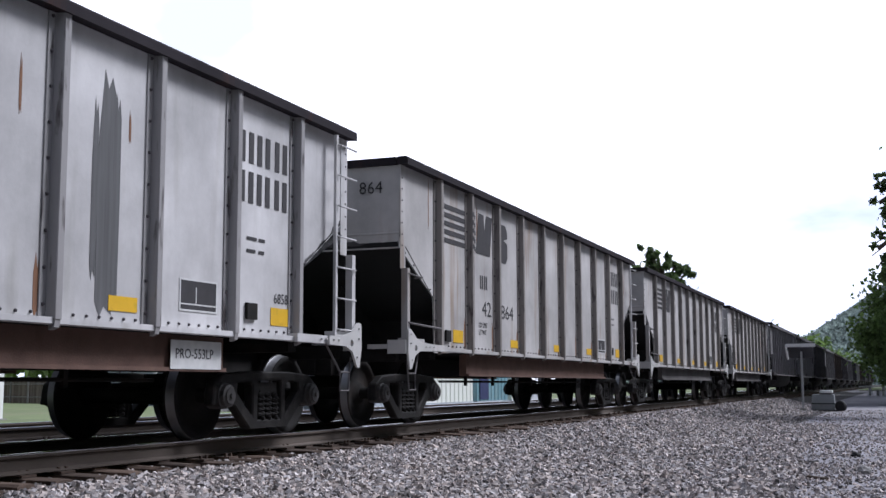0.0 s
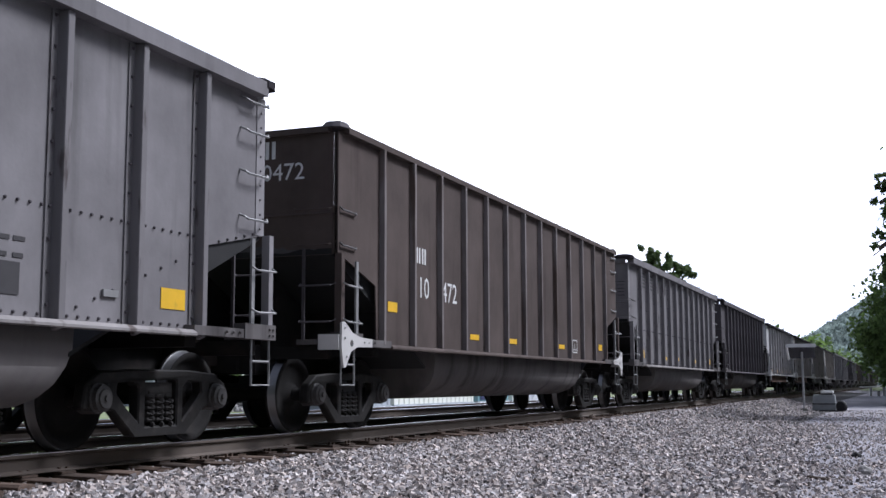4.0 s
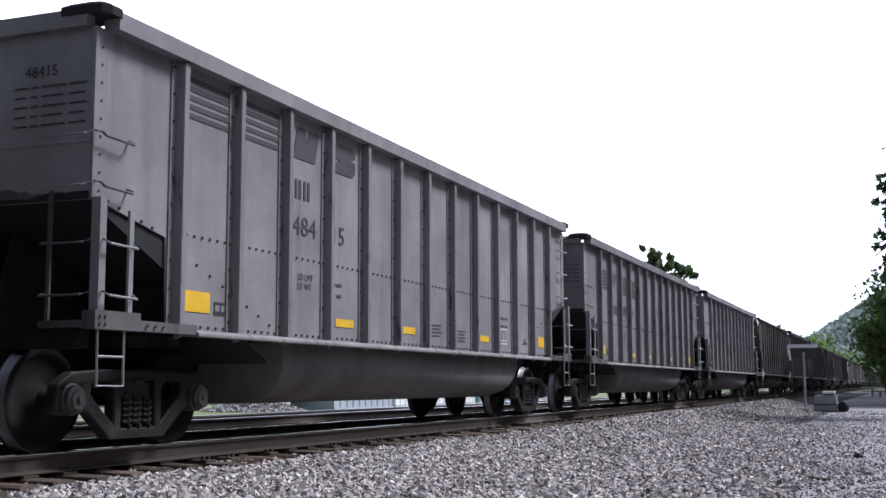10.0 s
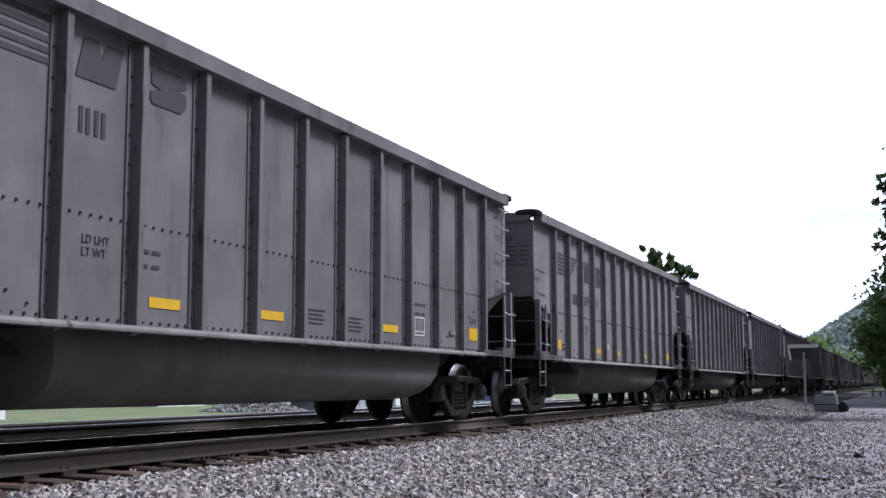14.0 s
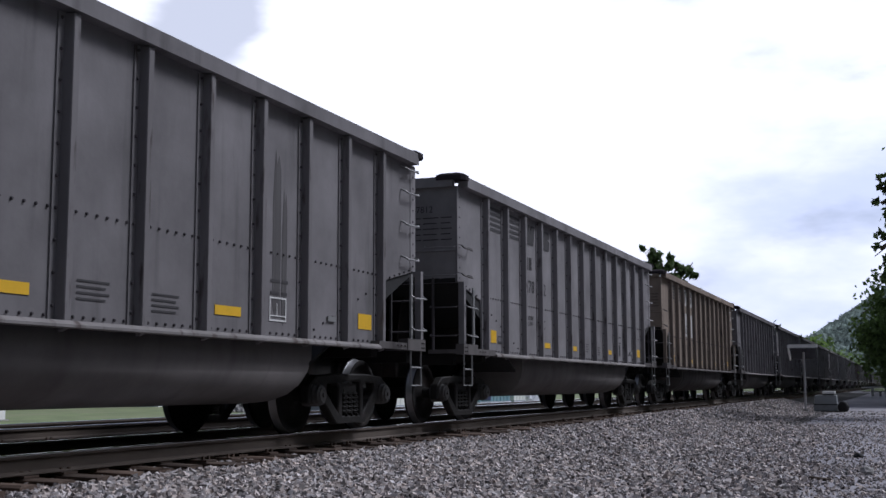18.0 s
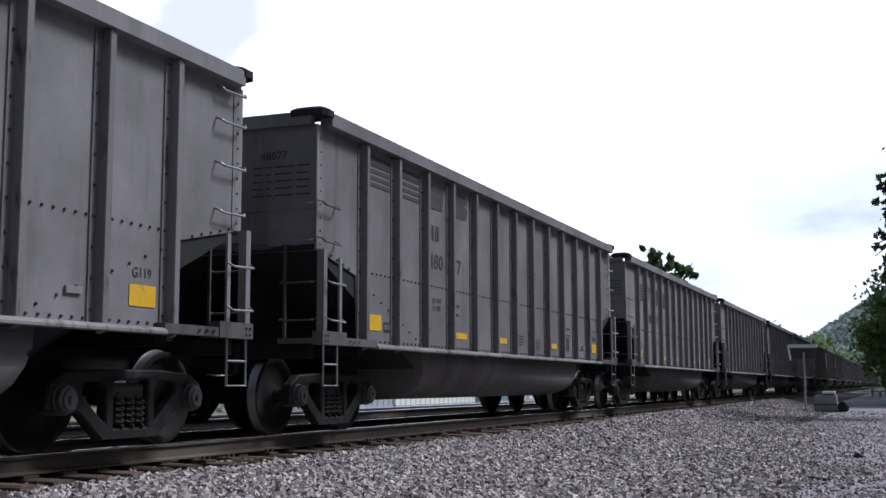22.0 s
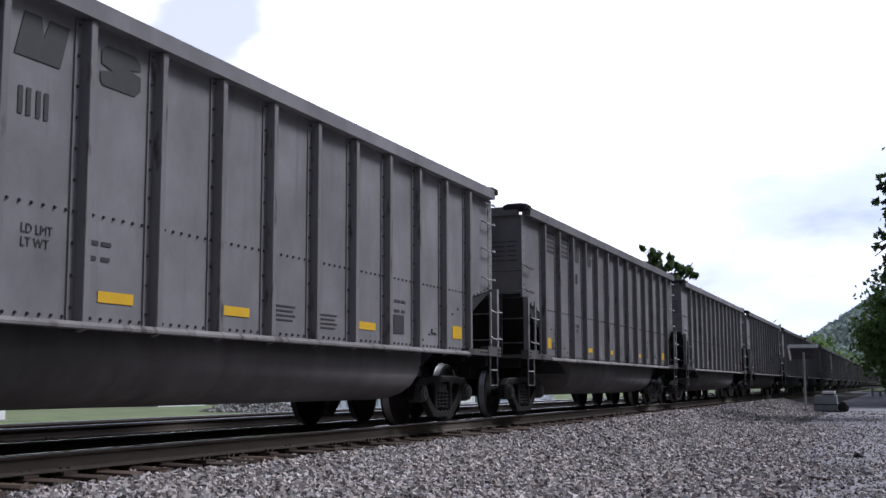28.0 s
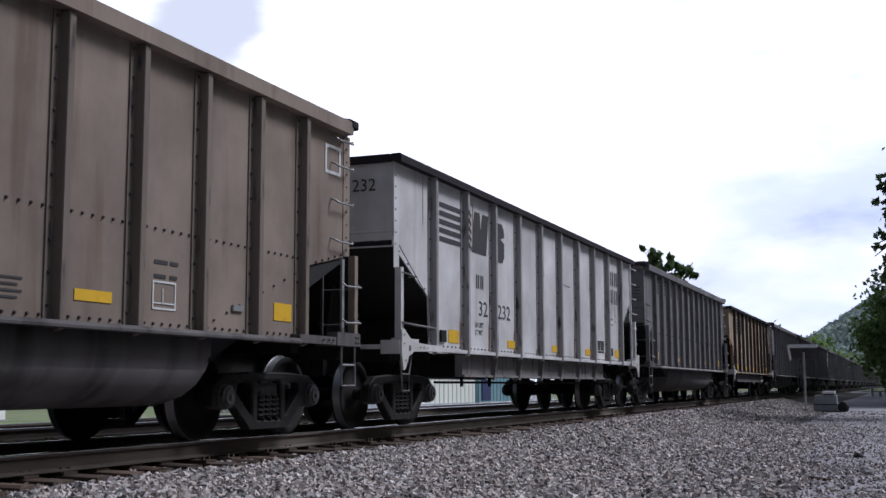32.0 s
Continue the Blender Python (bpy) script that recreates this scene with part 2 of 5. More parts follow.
def end_lettering(body, height, mat):
    """The same letters turned to face back along the track."""
    key = (body, height, mat.name)
    if key not in end_meshes:
        me = lettering(body, height, mat).copy()
        me.transform(Matrix.Rotation(radians(-90), 4, "Z"))
        end_meshes[key] = me
    return end_meshes[key]



def lettering(body, height, mat, depth=0.002, wide=1.0):
    """A flat mesh of the text, upright in the y-z plane and facing +x."""
    key = (body, height, mat.name, wide)
    if key not in letter_meshes:
        cu = bpy.data.curves.new("letters", "FONT")
        cu.body, cu.size, cu.resolution_u, cu.extrude, cu.align_x = body, height / 0.70, 2, depth / 2, "LEFT"
        ob = bpy.data.objects.new("letters", cu)
        scene.collection.objects.link(ob)
        dg = bpy.context.evaluated_depsgraph_get()
        me = bpy.data.meshes.new_from_object(ob.evaluated_get(dg))
        bpy.data.objects.remove(ob)
        me.transform(Matrix(((0, 0, 1, 0), (wide, 0, 0, 0), (0, 1, 0, 0), (0, 0, 0, 1))))
        me.materials.clear()
        me.materials.append(mat)
        letter_meshes[key] = me
    return letter_meshes[key]

# ---- the train: positions along the track, in metres ----
TRACK_X = -7.68          # centre line of the near track; rail tops lie at z = 0
PITCH = 16.18            # length of a car over its couplers
LEAD = 7.30             # centre of a car ahead of its trailing corner
FLAT_LEAD = (7.13, 7.30)  # the same for the flat-bottomed cars at the front and the rear of the train
# how far the train has fallen behind one car length a second, at every second
SLIP = (14.37, 13.86, 13.49, 12.91, 12.2, 11.5, 10.74, 9.85, 9.24, 8.6, 7.72, 6.85, 5.87, 4.9, 4.05, 3.23, 2.36,
        1.19, 0.10, -0.9, -1.95, -3.04, -4.47, -5.75, -7.5, -8.85, -10.25, -11.5, -12.84, -14.25, -15.64, -17.14, -18.45)


def fill_side_sheet(bm):
    # sheet with its lower corners cut away over the end platforms
    out = [(-6.16, 1.08), (6.16, 1.08), (6.20, 1.92), (7.27, 2.14), (7.27, 3.61), (-7.27, 3.61), (-7.27, 2.14), (-6.20, 1.92)]
    prism(bm, out, "x", 1.452, 1.470)


def fill_side_sheet_top(bm):
    out = [(-6.02, 1.08), (6.02, 1.08), (6.06, 1.82), (7.27, 2.58), (7.27, 3.60), (-7.27, 3.60), (-7.27, 2.58), (-6.06, 1.82)]
    prism(bm, out, "x", 1.452, 1.470)


def fill_end_sheet(bm):
    # pressed sheet with a shallow horizontal crease
    prism(bm, [(7.23, 2.12), (7.25, 2.12), (7.25, 2.60), (7.262, 2.62), (7.25, 2.64), (7.25, 3.61), (7.23, 3.61)], "x", -1.45, 1.45)


def fill_end_sheet_top(bm):
    prism(bm, [(7.23, 2.41), (7.25, 2.41), (7.25, 2.60), (7.262, 2.62), (7.25, 2.64), (7.25, 3.57), (7.23, 3.57)], "x", -1.45, 1.45)


def fill_slope_sheet(bm):
    # the slope itself, with a cheek at each side that closes it to the side sheet
    prism(bm, [(7.24, 2.14), (7.24, 2.11), (4.3, 0.80), (4.3, 0.84)], "x", -1.43, 1.43)
    for x in (-1.44, 1.44):
        prism(bm, [(7.24, 2.15), (7.24, 2.10), (5.9, 1.50), (5.9, 1.95)], "x", x - 0.008, x + 0.008)


def fill_slope_sheet_top(bm):
    prism(bm, [(7.24, 2.43), (7.24, 2.40), (4.66, 1.10), (4.66, 1.14)], "x", -1.45, 1.45)


def fill_tall_stile(bm):
    # inner upright of the full-height ladder at the leading corner of the flat-bottomed gondola
    box(bm, 1.565, 1.60, 6.74, 6.79, 1.10, 3.52)


def fill_tall_rung(bm):
    tube(bm, [(1.59, 6.77, 0.0), (1.63, 6.80, -0.01), (1.63, 7.22, -0.01), (1.59, 7.26, 0.0)], 0.012, 5)


def fill_safety_rail(bm):
    # bars across the open corner of the flat-bottomed gondola
    tube(bm, [(1.59, 7.26, 1.40), (1.62, 7.2, 1.385), (1.62, 6.12, 1.36), (1.49, 6.05, 1.36)], 0.016, 5)
    tube(bm, [(1.59, 7.26, 2.06), (1.62, 7.2, 2.05), (1.62, 6.85, 2.03), (1.50, 6.82, 2.03)], 0.012, 5)


def fill_hung_step(bm):
    tube(bm, [(1.50, 6.70, 1.04), (1.56, 6.95, 0.72), (1.56, 6.95, 0.50), (1.56, 7.17, 0.50), (1.56, 7.20, 0.72), (1.56, 7.24, 0.90)], 0.014, 5)
    tube(bm, [(1.56, 6.95, 0.72), (1.56, 7.20, 0.72)], 0.012, 5)


def fill_chord(bm):
    prism(bm, [(1.44, 3.60), (1.60, 3.60), (1.60, 3.755), (1.575, 3.77), (1.46, 3.77), (1.44, 3.755)], "y", -7.12, 7.12)


def fill_chord_thin(bm):
    prism(bm, [(1.44, 3.56), (1.60, 3.55), (1.60, 3.64), (1.575, 3.665), (1.46, 3.665), (1.44, 3.65)], "y", -7.30, 7.30)


def fill_end_chord(bm):
    prism(bm, [(7.22, 3.60), (7.33, 3.60), (7.33, 3.755), (7.22, 3.755)], "x", -1.42, 1.42)


def fill_end_chord_thin(bm):
    prism(bm, [(7.22, 3.555), (7.31, 3.555), (7.31, 3.66), (7.22, 3.66)], "x", -1.43, 1.43)


def fill_chord_low(bm):
    prism(bm, [(1.44, 3.60), (1.60, 3.60), (1.60, 3.675), (1.575, 3.69), (1.46, 3.69), (1.44, 3.675)], "y", -7.12, 7.12)


def fill_end_chord_low(bm):
    prism(bm, [(7.22, 3.60), (7.33, 3.60), (7.33, 3.675), (7.22, 3.675)], "x", -1.42, 1.42)


def fill_corner_cap(bm):
    # low domed gusset over the corner, with a skirt that wraps the ends of the chords
    out = [(1.16, 6.98), (1.50, 6.98), (1.612, 7.10), (1.612, 7.24), (1.56, 7.32), (1.46, 7.345), (1.16, 7.345)]
    n = len(out)
    rings = [[bm.verts.new((1.40 + (x - 1.40) * k, 7.17 + (y - 7.17) * k, z)) for x, y in out] for k, z in ((1.0, 3.70), (1.0, 3.776), (0.72, 3.81), (0.36, 3.825))]
    for u, w in zip(rings, rings[1:]):
        for i in range(n):
            bm.faces.new((u[i], u[(i + 1) % n], w[(i + 1) % n], w[i]))
    bm.faces.new(rings[0][::-1])
    bm.faces.new(rings[-1])


def fill_rib(bm):
    # pressed channel: riveted flange, deep flank and a narrow outer face
    out = [(1.470, -0.135), (1.484, -0.135), (1.484, -0.055), (1.562, -0.045), (1.570, -0.038), (1.570, 0.034), (1.562, 0.040), (1.484, 0.045), (1.484, 0.06), (1.470, 0.06)]
    prism(bm, out, "z", 1.085, 3.585)
    prism(bm, [(1.50, 1.0855), (1.565, 1.0855), (1.555, 1.02), (1.50, 1.0)], "y", -0.035, 0.028)


def fill_rib_plain(bm):
    # shallow rolled post
    prism(bm, [(1.530, -0.045), (1.592, -0.034), (1.600, -0.028), (1.600, 0.028), (1.592, 0.034), (1.530, 0.045)], "z", 1.085, 3.60)


def fill_side_sheet_plain(bm):
    out = [(-6.16, 1.08), (6.16, 1.08), (6.20, 1.82), (7.27, 2.14), (7.27, 3.61), (-7.27, 3.61), (-7.27, 2.14), (-6.20, 1.82)]
    prism(bm, out, "x", 1.512, 1.530)


def fill_cap_plain(bm):
    out = [(1.33, 6.96), (1.50, 6.94), (1.59, 7.02), (1.605, 7.16), (1.57, 7.30), (1.48, 7.34), (1.33, 7.34)]
    for v in prism(bm, out, "z", 3.66, 3.735)[7:]:
        v.co.x = 1.46 + (v.co.x - 1.46) * 0.7
        v.co.y = 7.15 + (v.co.y - 7.15) * 0.7


def rivets(bm, spots, x, r=0.017):
    for y, z in spots:
        u = [bm.verts.new((x, y + r * math.cos(a), z + r * math.sin(a))) for a in (0, 1.26, 2.51, 3.77, 5.03)]
        w = [bm.verts.new((x + 0.018, y + 0.6 * r * math.cos(a), z + 0.6 * r * math.sin(a))) for a in (0, 1.26, 2.51, 3.77, 5.03)]
        bm.faces.new(w)
        for k in range(5):
            bm.faces.new((u[k], u[(k + 1) % 5], w[(k + 1) % 5], w[k]))


RIBS = [-6.045 + 1.0075 * k for k in range(13)]
TOP_RIBS = [-5.93 + 1.322 * k for k in range(10)]


def fill_rivets(bm):
    spots = []
    for a, b in zip(RIBS, RIBS[1:]):
        spots += [(a + 0.17 + (b - a - 0.34) * k / 5, 1.985) for k in range(6)]
        spots += [(a + 0.17 + (b - a - 0.34) * k / 5, 1.125) for k in range(6)]
    for s in (-1, 1):
        spots += [(s * (5.92 - 0.23 * k), 1.80 - 0.085 * k) for k in range(9) if all(abs(s * (5.92 - 0.23 * k) - r) > 0.12 for r in RIBS)]
        spots += [(s * 7.18, 2.2 + 0.155 * k) for k in range(9)]
        spots += [(s * (7.05 - 0.16 * k), 2.13 - 0.037 * k) for k in range(5)]
    rivets(bm, spots, 1.470)
    spots = [(r - 0.095, 1.2 + 0.26 * k) for r in RIBS for k in range(10)]
    rivets(bm, spots, 1.484)


def fill_rivets_top(bm):
    spots = []
    for r in TOP_RIBS:
        spots += [(r - 0.095, 1.2 + 0.29 * k) for k in range(9)]
    rivets(bm, spots, 1.484)
    spots = [(-5.8 + 0.165 * k, 1.135) for k in range(71) if all(abs(-5.8 + 0.165 * k - r) > 0.12 for r in TOP_RIBS)]
    for s in (-1, 1):
        spots += [(s * 7.22, 2.45 + 0.155 * k) for k in range(7)]
        spots += [(s * (7.1 - 0.3 * k), 2.36 - 0.145 * k) for k in range(4)]
    rivets(bm, spots, 1.4705, 0.016)


def fill_sill(bm):
    prism(bm, [(1.44, 1.03), (1.60, 1.02), (1.622, 1.03), (1.622, 1.052), (1.585, 1.085), (1.44, 1.086)], "y", -5.85, 5.85)


def fill_sill_top(bm):
    prism(bm, [(1.44, 1.05), (1.52, 1.04), (1.55, 1.05), (1.55, 1.10), (1.44, 1.11)], "y", -7.1, 7.1)


def fill_platform(bm):
    # end sill bracket and platform edge at one corner
    box(bm, 1.47, 1.605, 6.72, 7.33, 1.035, 1.19)
    box(bm, 1.47, 1.595, 5.84, 6.72, 1.04, 1.13)
    box(bm, 1.02, 1.47, 7.26, 7.33, 1.05, 1.11)
    rivets(bm, [(7.27, 1.08), (7.27, 1.14), (7.20, 1.08), (7.20, 1.14), (6.62, 1.09), (6.50, 1.09), (6.38, 1.09)], 1.605)


def fill_corner_post(bm):
    # angle post below the sheet; the sheet's own edge turns the corner above it
    box(bm, 1.50, 1.59, 7.20, 7.285, 1.06, 2.13)
    box(bm, 1.470, 1.479, 7.10, 7.268, 2.13, 3.60)


def fill_stile(bm):
    box(bm, 1.575, 1.60, 6.84, 6.90, 1.12, 2.06)


def fill_end_stile(bm):
    box(bm, 1.075, 1.11, 7.29, 7.315, 1.10, 2.20)


def fill_rung(bm):
    tube(bm, [(1.60, 7.25, 0.04), (1.66, 7.23, 0), (1.66, 6.86, -0.01), (1.60, 6.84, 0.03)], 0.012, 5)


def fill_end_rung(bm):
    tube(bm, [(1.53, 7.32, 0.03), (1.50, 7.40, 0), (1.08, 7.40, 0), (1.06, 7.31, 0.03)], 0.012, 5)


def fill_grab(bm):
    tube(bm, [(1.47, 7.24, 0.05), (1.54, 7.22, 0.03), (1.56, 7.20, 0.0), (1.56, 6.82, -0.01), (1.54, 6.79, 0.01), (1.47, 6.79, 0.04)], 0.013, 5)


def fill_end_grab(bm):
    tube(bm, [(1.50, 7.28, 0.04), (1.46, 7.36, 0.0), (0.98, 7.36, 0.0), (0.95, 7.28, 0.03)], 0.010, 5)


def fill_stirrup(bm):
    tube(bm, [(1.57, 7.25, 1.04), (1.57, 7.25, 0.57), (1.57, 6.90, 0.57), (1.57, 6.90, 1.04)], 0.014, 5)
    tube(bm, [(1.57, 7.25, 0.81), (1.57, 6.90, 0.81)], 0.012, 5)


def fill_belly(bm):
    # rounded trough below the floor
    half = [(1.43, 1.04), (1.43, 0.86), (1.40, 0.72), (1.32, 0.58), (1.18, 0.47), (0.98, 0.40), (0.70, 0.37)]
    loop = half + [(-x, z) for x, z in half[::-1]]
    a = prism(bm, loop, "y", -4.15, 4.15)
    for v in a:
        if v.co.z < 0.9:
            v.co.y -= math.copysign((0.9 - v.co.z) * 0.28, v.co.y)


def fill_floor(bm):
    box(bm, -1.45, 1.45, -4.3, 4.3, 1.045, 1.07)
    for s in (-1, 1):
        box(bm, -1.44, 1.44, s * 6.0 - 0.09, s * 6.0 + 0.09, 0.93, 1.03)


def fill_bulkhead(bm):
    # cross web and two knee plates under the sloped end sheet
    box(bm, -1.42, 1.42, 5.92, 5.96, 1.03, 1.50)
    for x in (-0.45, 0.45):
        prism(bm, [(5.96, 1.0), (7.20, 1.0), (7.20, 1.30), (7.0, 1.95), (5.96, 1.48)], "x", x - 0.012, x + 0.012)


def fill_centre_sill(bm):
    box(bm, -0.33, 0.33, -7.55, 7.55, 0.72, 1.0)
    for s in (-1, 1):
        box(bm, -1.40, 1.40, s * 7.20 - 0.06, s * 7.20 + 0.06, 0.88, 1.03)
        box(bm, -0.55, 0.55, s * 7.42 - 0.06, s * 7.42 + 0.06, 0.70, 1.05)


def fill_coupler(bm):
    box(bm, -0.07, 0.07, 7.45, 7.85, 0.80, 0.94)
    prism(bm, [(-0.16, 7.82), (0.14, 7.82), (0.18, 7.98), (0.06, 8.12), (-0.05, 8.02), (-0.17, 8.085)], "z", 0.73, 1.0)
    tube(bm, [(0.22, 7.55, 0.78), (0.26, 7.80, 0.55), (0.20, 8.02, 0.42), (0.10, 8.08, 0.5)], 0.025, 6)


def fill_deep_beam(bm):
    # fish-belly side beam of the flat-bottomed gondola
    prism(bm, [(1.24, 1.04), (1.24, 0.70), (1.40, 0.70), (1.40, 0.735), (1.36, 0.735), (1.36, 1.04)], "y", -4.4, 4.72)


def fill_stiffener(bm):
    # tapered plate welded across the face of the side beam
    prism(bm, [(1.36, 1.03), (1.36, 0.735), (1.40, 0.70), (1.415, 0.70), (1.47, 1.03)], "y", -0.02, 0.02)
    box(bm, 1.38, 1.42, -0.045, 0.045, 0.66, 0.70)


def fill_brake_rod(bm):
    tube(bm, [(0.9, -4.4, 0.62), (0.9, 4.2, 0.62)], 0.02, 5)
    for y in (-3.2, -1.8, -0.6, 0.5, 1.6, 2.9):
        box(bm, 0.88, 0.92, y - 0.03, y + 0.03, 0.55, 0.72)


def fill_brake_gear(bm):
    box(bm, 0.75, 1.15, 6.35, 6.75, 1.05, 1.30)
    tube(bm, [(0.95, 6.30, 1.32), (1.25, 6.70, 1.34)], 0.07, 8)
    tube(bm, [(1.30, 6.25, 1.14), (1.30, 6.95, 1.16)], 0.02, 5)
    box(bm, 1.12, 1.28, 6.55, 6.68, 1.05, 1.28)


def holed_prism(bm, outer, holes, x0, x1):
    """A plate in the y-z plane with openings, between x0 and x1."""
    loops = [outer] + holes
    flat = [p for lp in loops for p in lp]
    lo, hi = [bm.verts.new((x0, *p)) for p in flat], [bm.verts.new((x1, *p)) for p in flat]
    for tri in tessellate_polygon([[Vector((p[0], p[1], 0)) for p in lp] for lp in loops]):
        bm.faces.new([lo[i] for i in tri])
        bm.faces.new([hi[i] for i in tri])
    k = 0
    for lp in loops:
        n = len(lp)
        for i in range(n):
            a, b = k + i, k + (i + 1) % n
            bm.faces.new((lo[a], lo[b], hi[b], hi[a]))
        k += n


def fill_jacking_plate(bm):
    # cast pulling plate with an eye and an arm along the platform edge
    eye = [(7.10 + 0.045 * math.cos(k * math.pi / 4), 1.06 + 0.045 * math.sin(k * math.pi / 4)) for k in range(8)]
    holed_prism(bm, [(7.36, 1.30), (7.28, 1.31), (7.08, 1.19), (6.86, 1.14), (6.52, 1.13), (6.52, 1.03), (6.95, 1.02), (7.12, 0.96), (7.25, 0.78), (7.31, 0.77), (7.37, 1.0)], [eye], 1.612, 1.64)
    prism(bm, [(1.612, 7.37), (1.612, 7.40), (1.38, 7.46), (1.36, 7.43)], "z", 0.98, 1.16)
    rivets(bm, [(7.29, 1.24), (7.29, 1.12), (7.24, 0.90), (6.75, 1.085), (6.62, 1.085)], 1.64)


def fill_sideframe(bm):
    half = [(0.0, 0.72), (0.45, 0.72), (0.93, 0.69), (1.12, 0.58), (1.16, 0.36), (1.07, 0.36), (1.05, 0.50), (0.83, 0.50), (0.81, 0.36), (0.72, 0.34), (0.42, 0.10), (0.0, 0.10)]
    outer = half + [(-y, z) for y, z in half[-2:0:-1]]
    hole = [(0.36, 0.24), (0.36, 0.56), (0.44, 0.61), (0.66, 0.60), (0.68, 0.50), (0.52, 0.36)]
    holed_prism(bm, outer, [hole, [(-y, z) for y, z in hole], [(-0.25, 0.19), (0.25, 0.19), (0.25, 0.62), (-0.25, 0.62)]], 0.94, 1.06)


def fill_spring(bm):
    pts = [(0.995 + 0.062 * math.cos(a), 0.062 * math.sin(a), 0.20 + 0.27 * a / (2 * math.pi * 5)) for a in [2 * math.pi * k / 8 for k in range(41)]]
    tube(bm, pts, 0.025, 5)


def fill_bolster(bm):
    box(bm, -1.07, 1.07, -0.22, 0.22, 0.48, 0.60)
    box(bm, -0.4, 0.4, -0.25, 0.25, 0.45, 0.70)
    for s in (-1, 1):
        box(bm, s * 1.02 - 0.06, s * 1.02 + 0.06, -0.16, 0.16, 0.44, 0.52)


def fill_bearing(bm):
    lathe(bm, [(0.90, 0.14), (1.07, 0.14), (1.08, 0.125), (1.12, 0.12), (1.13, 0.09), (1.145, 0.085), (1.146, 0.03), (1.165, 0.028)], 14)
    box(bm, 0.93, 1.06, -0.15, 0.15, 0.06, 0.13)


def fill_wheelset(bm):
    for s in (-1, 1):
        lathe(bm, [(s * 0.69, 0.05), (s * 0.69, 0.36), (s * 0.675, 0.40), (s * 0.675, 0.475), (s * 0.69, 0.483), (s * 0.705, 0.475), (s * 0.715, 0.459),
                   (s * 0.80, 0.456), (s * 0.805, 0.45), (s * 0.805, 0.395), (s * 0.76, 0.37), (s * 0.74, 0.16), (s * 0.80, 0.12), (s * 0.80, 0.05)], 36, (5, 6))
    lathe(bm, [(-0.95, 0.08), (-0.80, 0.08), (-0.7, 0.085), (0.7, 0.085), (0.80, 0.08), (0.95, 0.08)], 14)


KIT = {}
for key, fill in (("side_sheet", fill_side_sheet), ("side_sheet_top", fill_side_sheet_top), ("end_sheet", fill_end_sheet), ("end_sheet_top", fill_end_sheet_top), ("rib_plain", fill_rib_plain), ("side_sheet_plain", fill_side_sheet_plain), ("cap_plain", fill_cap_plain), ("end_chord_thin", fill_end_chord_thin), ("side_chord_low", fill_chord_low), ("end_chord_low", fill_end_chord_low), ("slope_sheet", fill_slope_sheet), ("slope_sheet_top", fill_slope_sheet_top), ("tall_stile", fill_tall_stile), ("tall_rung", fill_tall_rung), ("safety_rail", fill_safety_rail), ("hung_step", fill_hung_step),
                  ("side_chord", fill_chord), ("side_chord_thin", fill_chord_thin), ("end_chord", fill_end_chord), ("corner_cap", fill_corner_cap), ("rib", fill_rib),
                  ("rivets", fill_rivets), ("rivets_top", fill_rivets_top), ("side_sill", fill_sill), ("side_sill_top", fill_sill_top), ("platform", fill_platform),
                  ("corner_post", fill_corner_post), ("ladder_stile", fill_stile), ("end_stile", fill_end_stile), ("rung", fill_rung), ("end_rung", fill_end_rung), ("grab_iron", fill_grab), ("end_grab", fill_end_grab), ("stirrup", fill_stirrup),
                  ("belly", fill_belly), ("floor_plate", fill_floor), ("bulkhead", fill_bulkhead), ("centre_sill", fill_centre_sill), ("coupler", fill_coupler), ("deep_beam", fill_deep_beam),
                  ("stiffener", fill_stiffener), ("brake_rod", fill_brake_rod), ("brake_gear", fill_brake_gear), ("pulling_plate", fill_jacking_plate), ("sideframe", fill_sideframe),
                  ("spring", fill_spring), ("bolster", fill_bolster), ("bearing", fill_bearing), ("wheelset", fill_wheelset)):
    KIT[key] = mesh_of(key, fill, bevel=0.016 if key == "sideframe" else 0.0)
KIT["stiffener"].materials.append(PAINTS["edge"])
for key in ("bulkhead", "centre_sill", "coupler", "deep_beam", "brake_rod", "brake_gear", "floor_plate"):
    KIT[key].materials.append(UNDER)
for key in ("sideframe", "spring", "bolster"):
    KIT[key].materials.append(TRUCK)
KIT["bearing"].materials.append(material("dusty bearing cap", (0.045, 0.042, 0.041), 0.6, 0.1, 0.4, 9.0))
for m in (UNDER, RIM):
    KIT["wheelset"].materials.append(m)
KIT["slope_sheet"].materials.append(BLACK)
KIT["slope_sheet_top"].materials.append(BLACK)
# end faces take the black slot, shade put in as colour
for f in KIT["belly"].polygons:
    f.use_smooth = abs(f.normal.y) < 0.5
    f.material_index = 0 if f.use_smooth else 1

for f in KIT["bearing"].polygons:
    f.use_smooth = False

FLIP = pose(0, 0, 0, 0, 0, 180)
MIRROR_X, MIRROR_Y = Matrix.Diagonal((-1, 1, 1, 1)), Matrix.Diagonal((1, -1, 1, 1))
for key in ("platform", "corner_post", "ladder_stile", "end_stile", "rung", "end_rung", "grab_iron", "end_grab", "stirrup", "corner_cap", "cap_plain", "pulling_plate", "tall_stile", "tall_rung", "safety_rail", "hung_step"):
    # the same fitting for the corners of the other hand
    c = KIT[key].copy()
    c.transform(MIRROR_Y)
    c.flip_normals()
    KIT[key + "_other"] = c

wheelsets = []
cars = {}


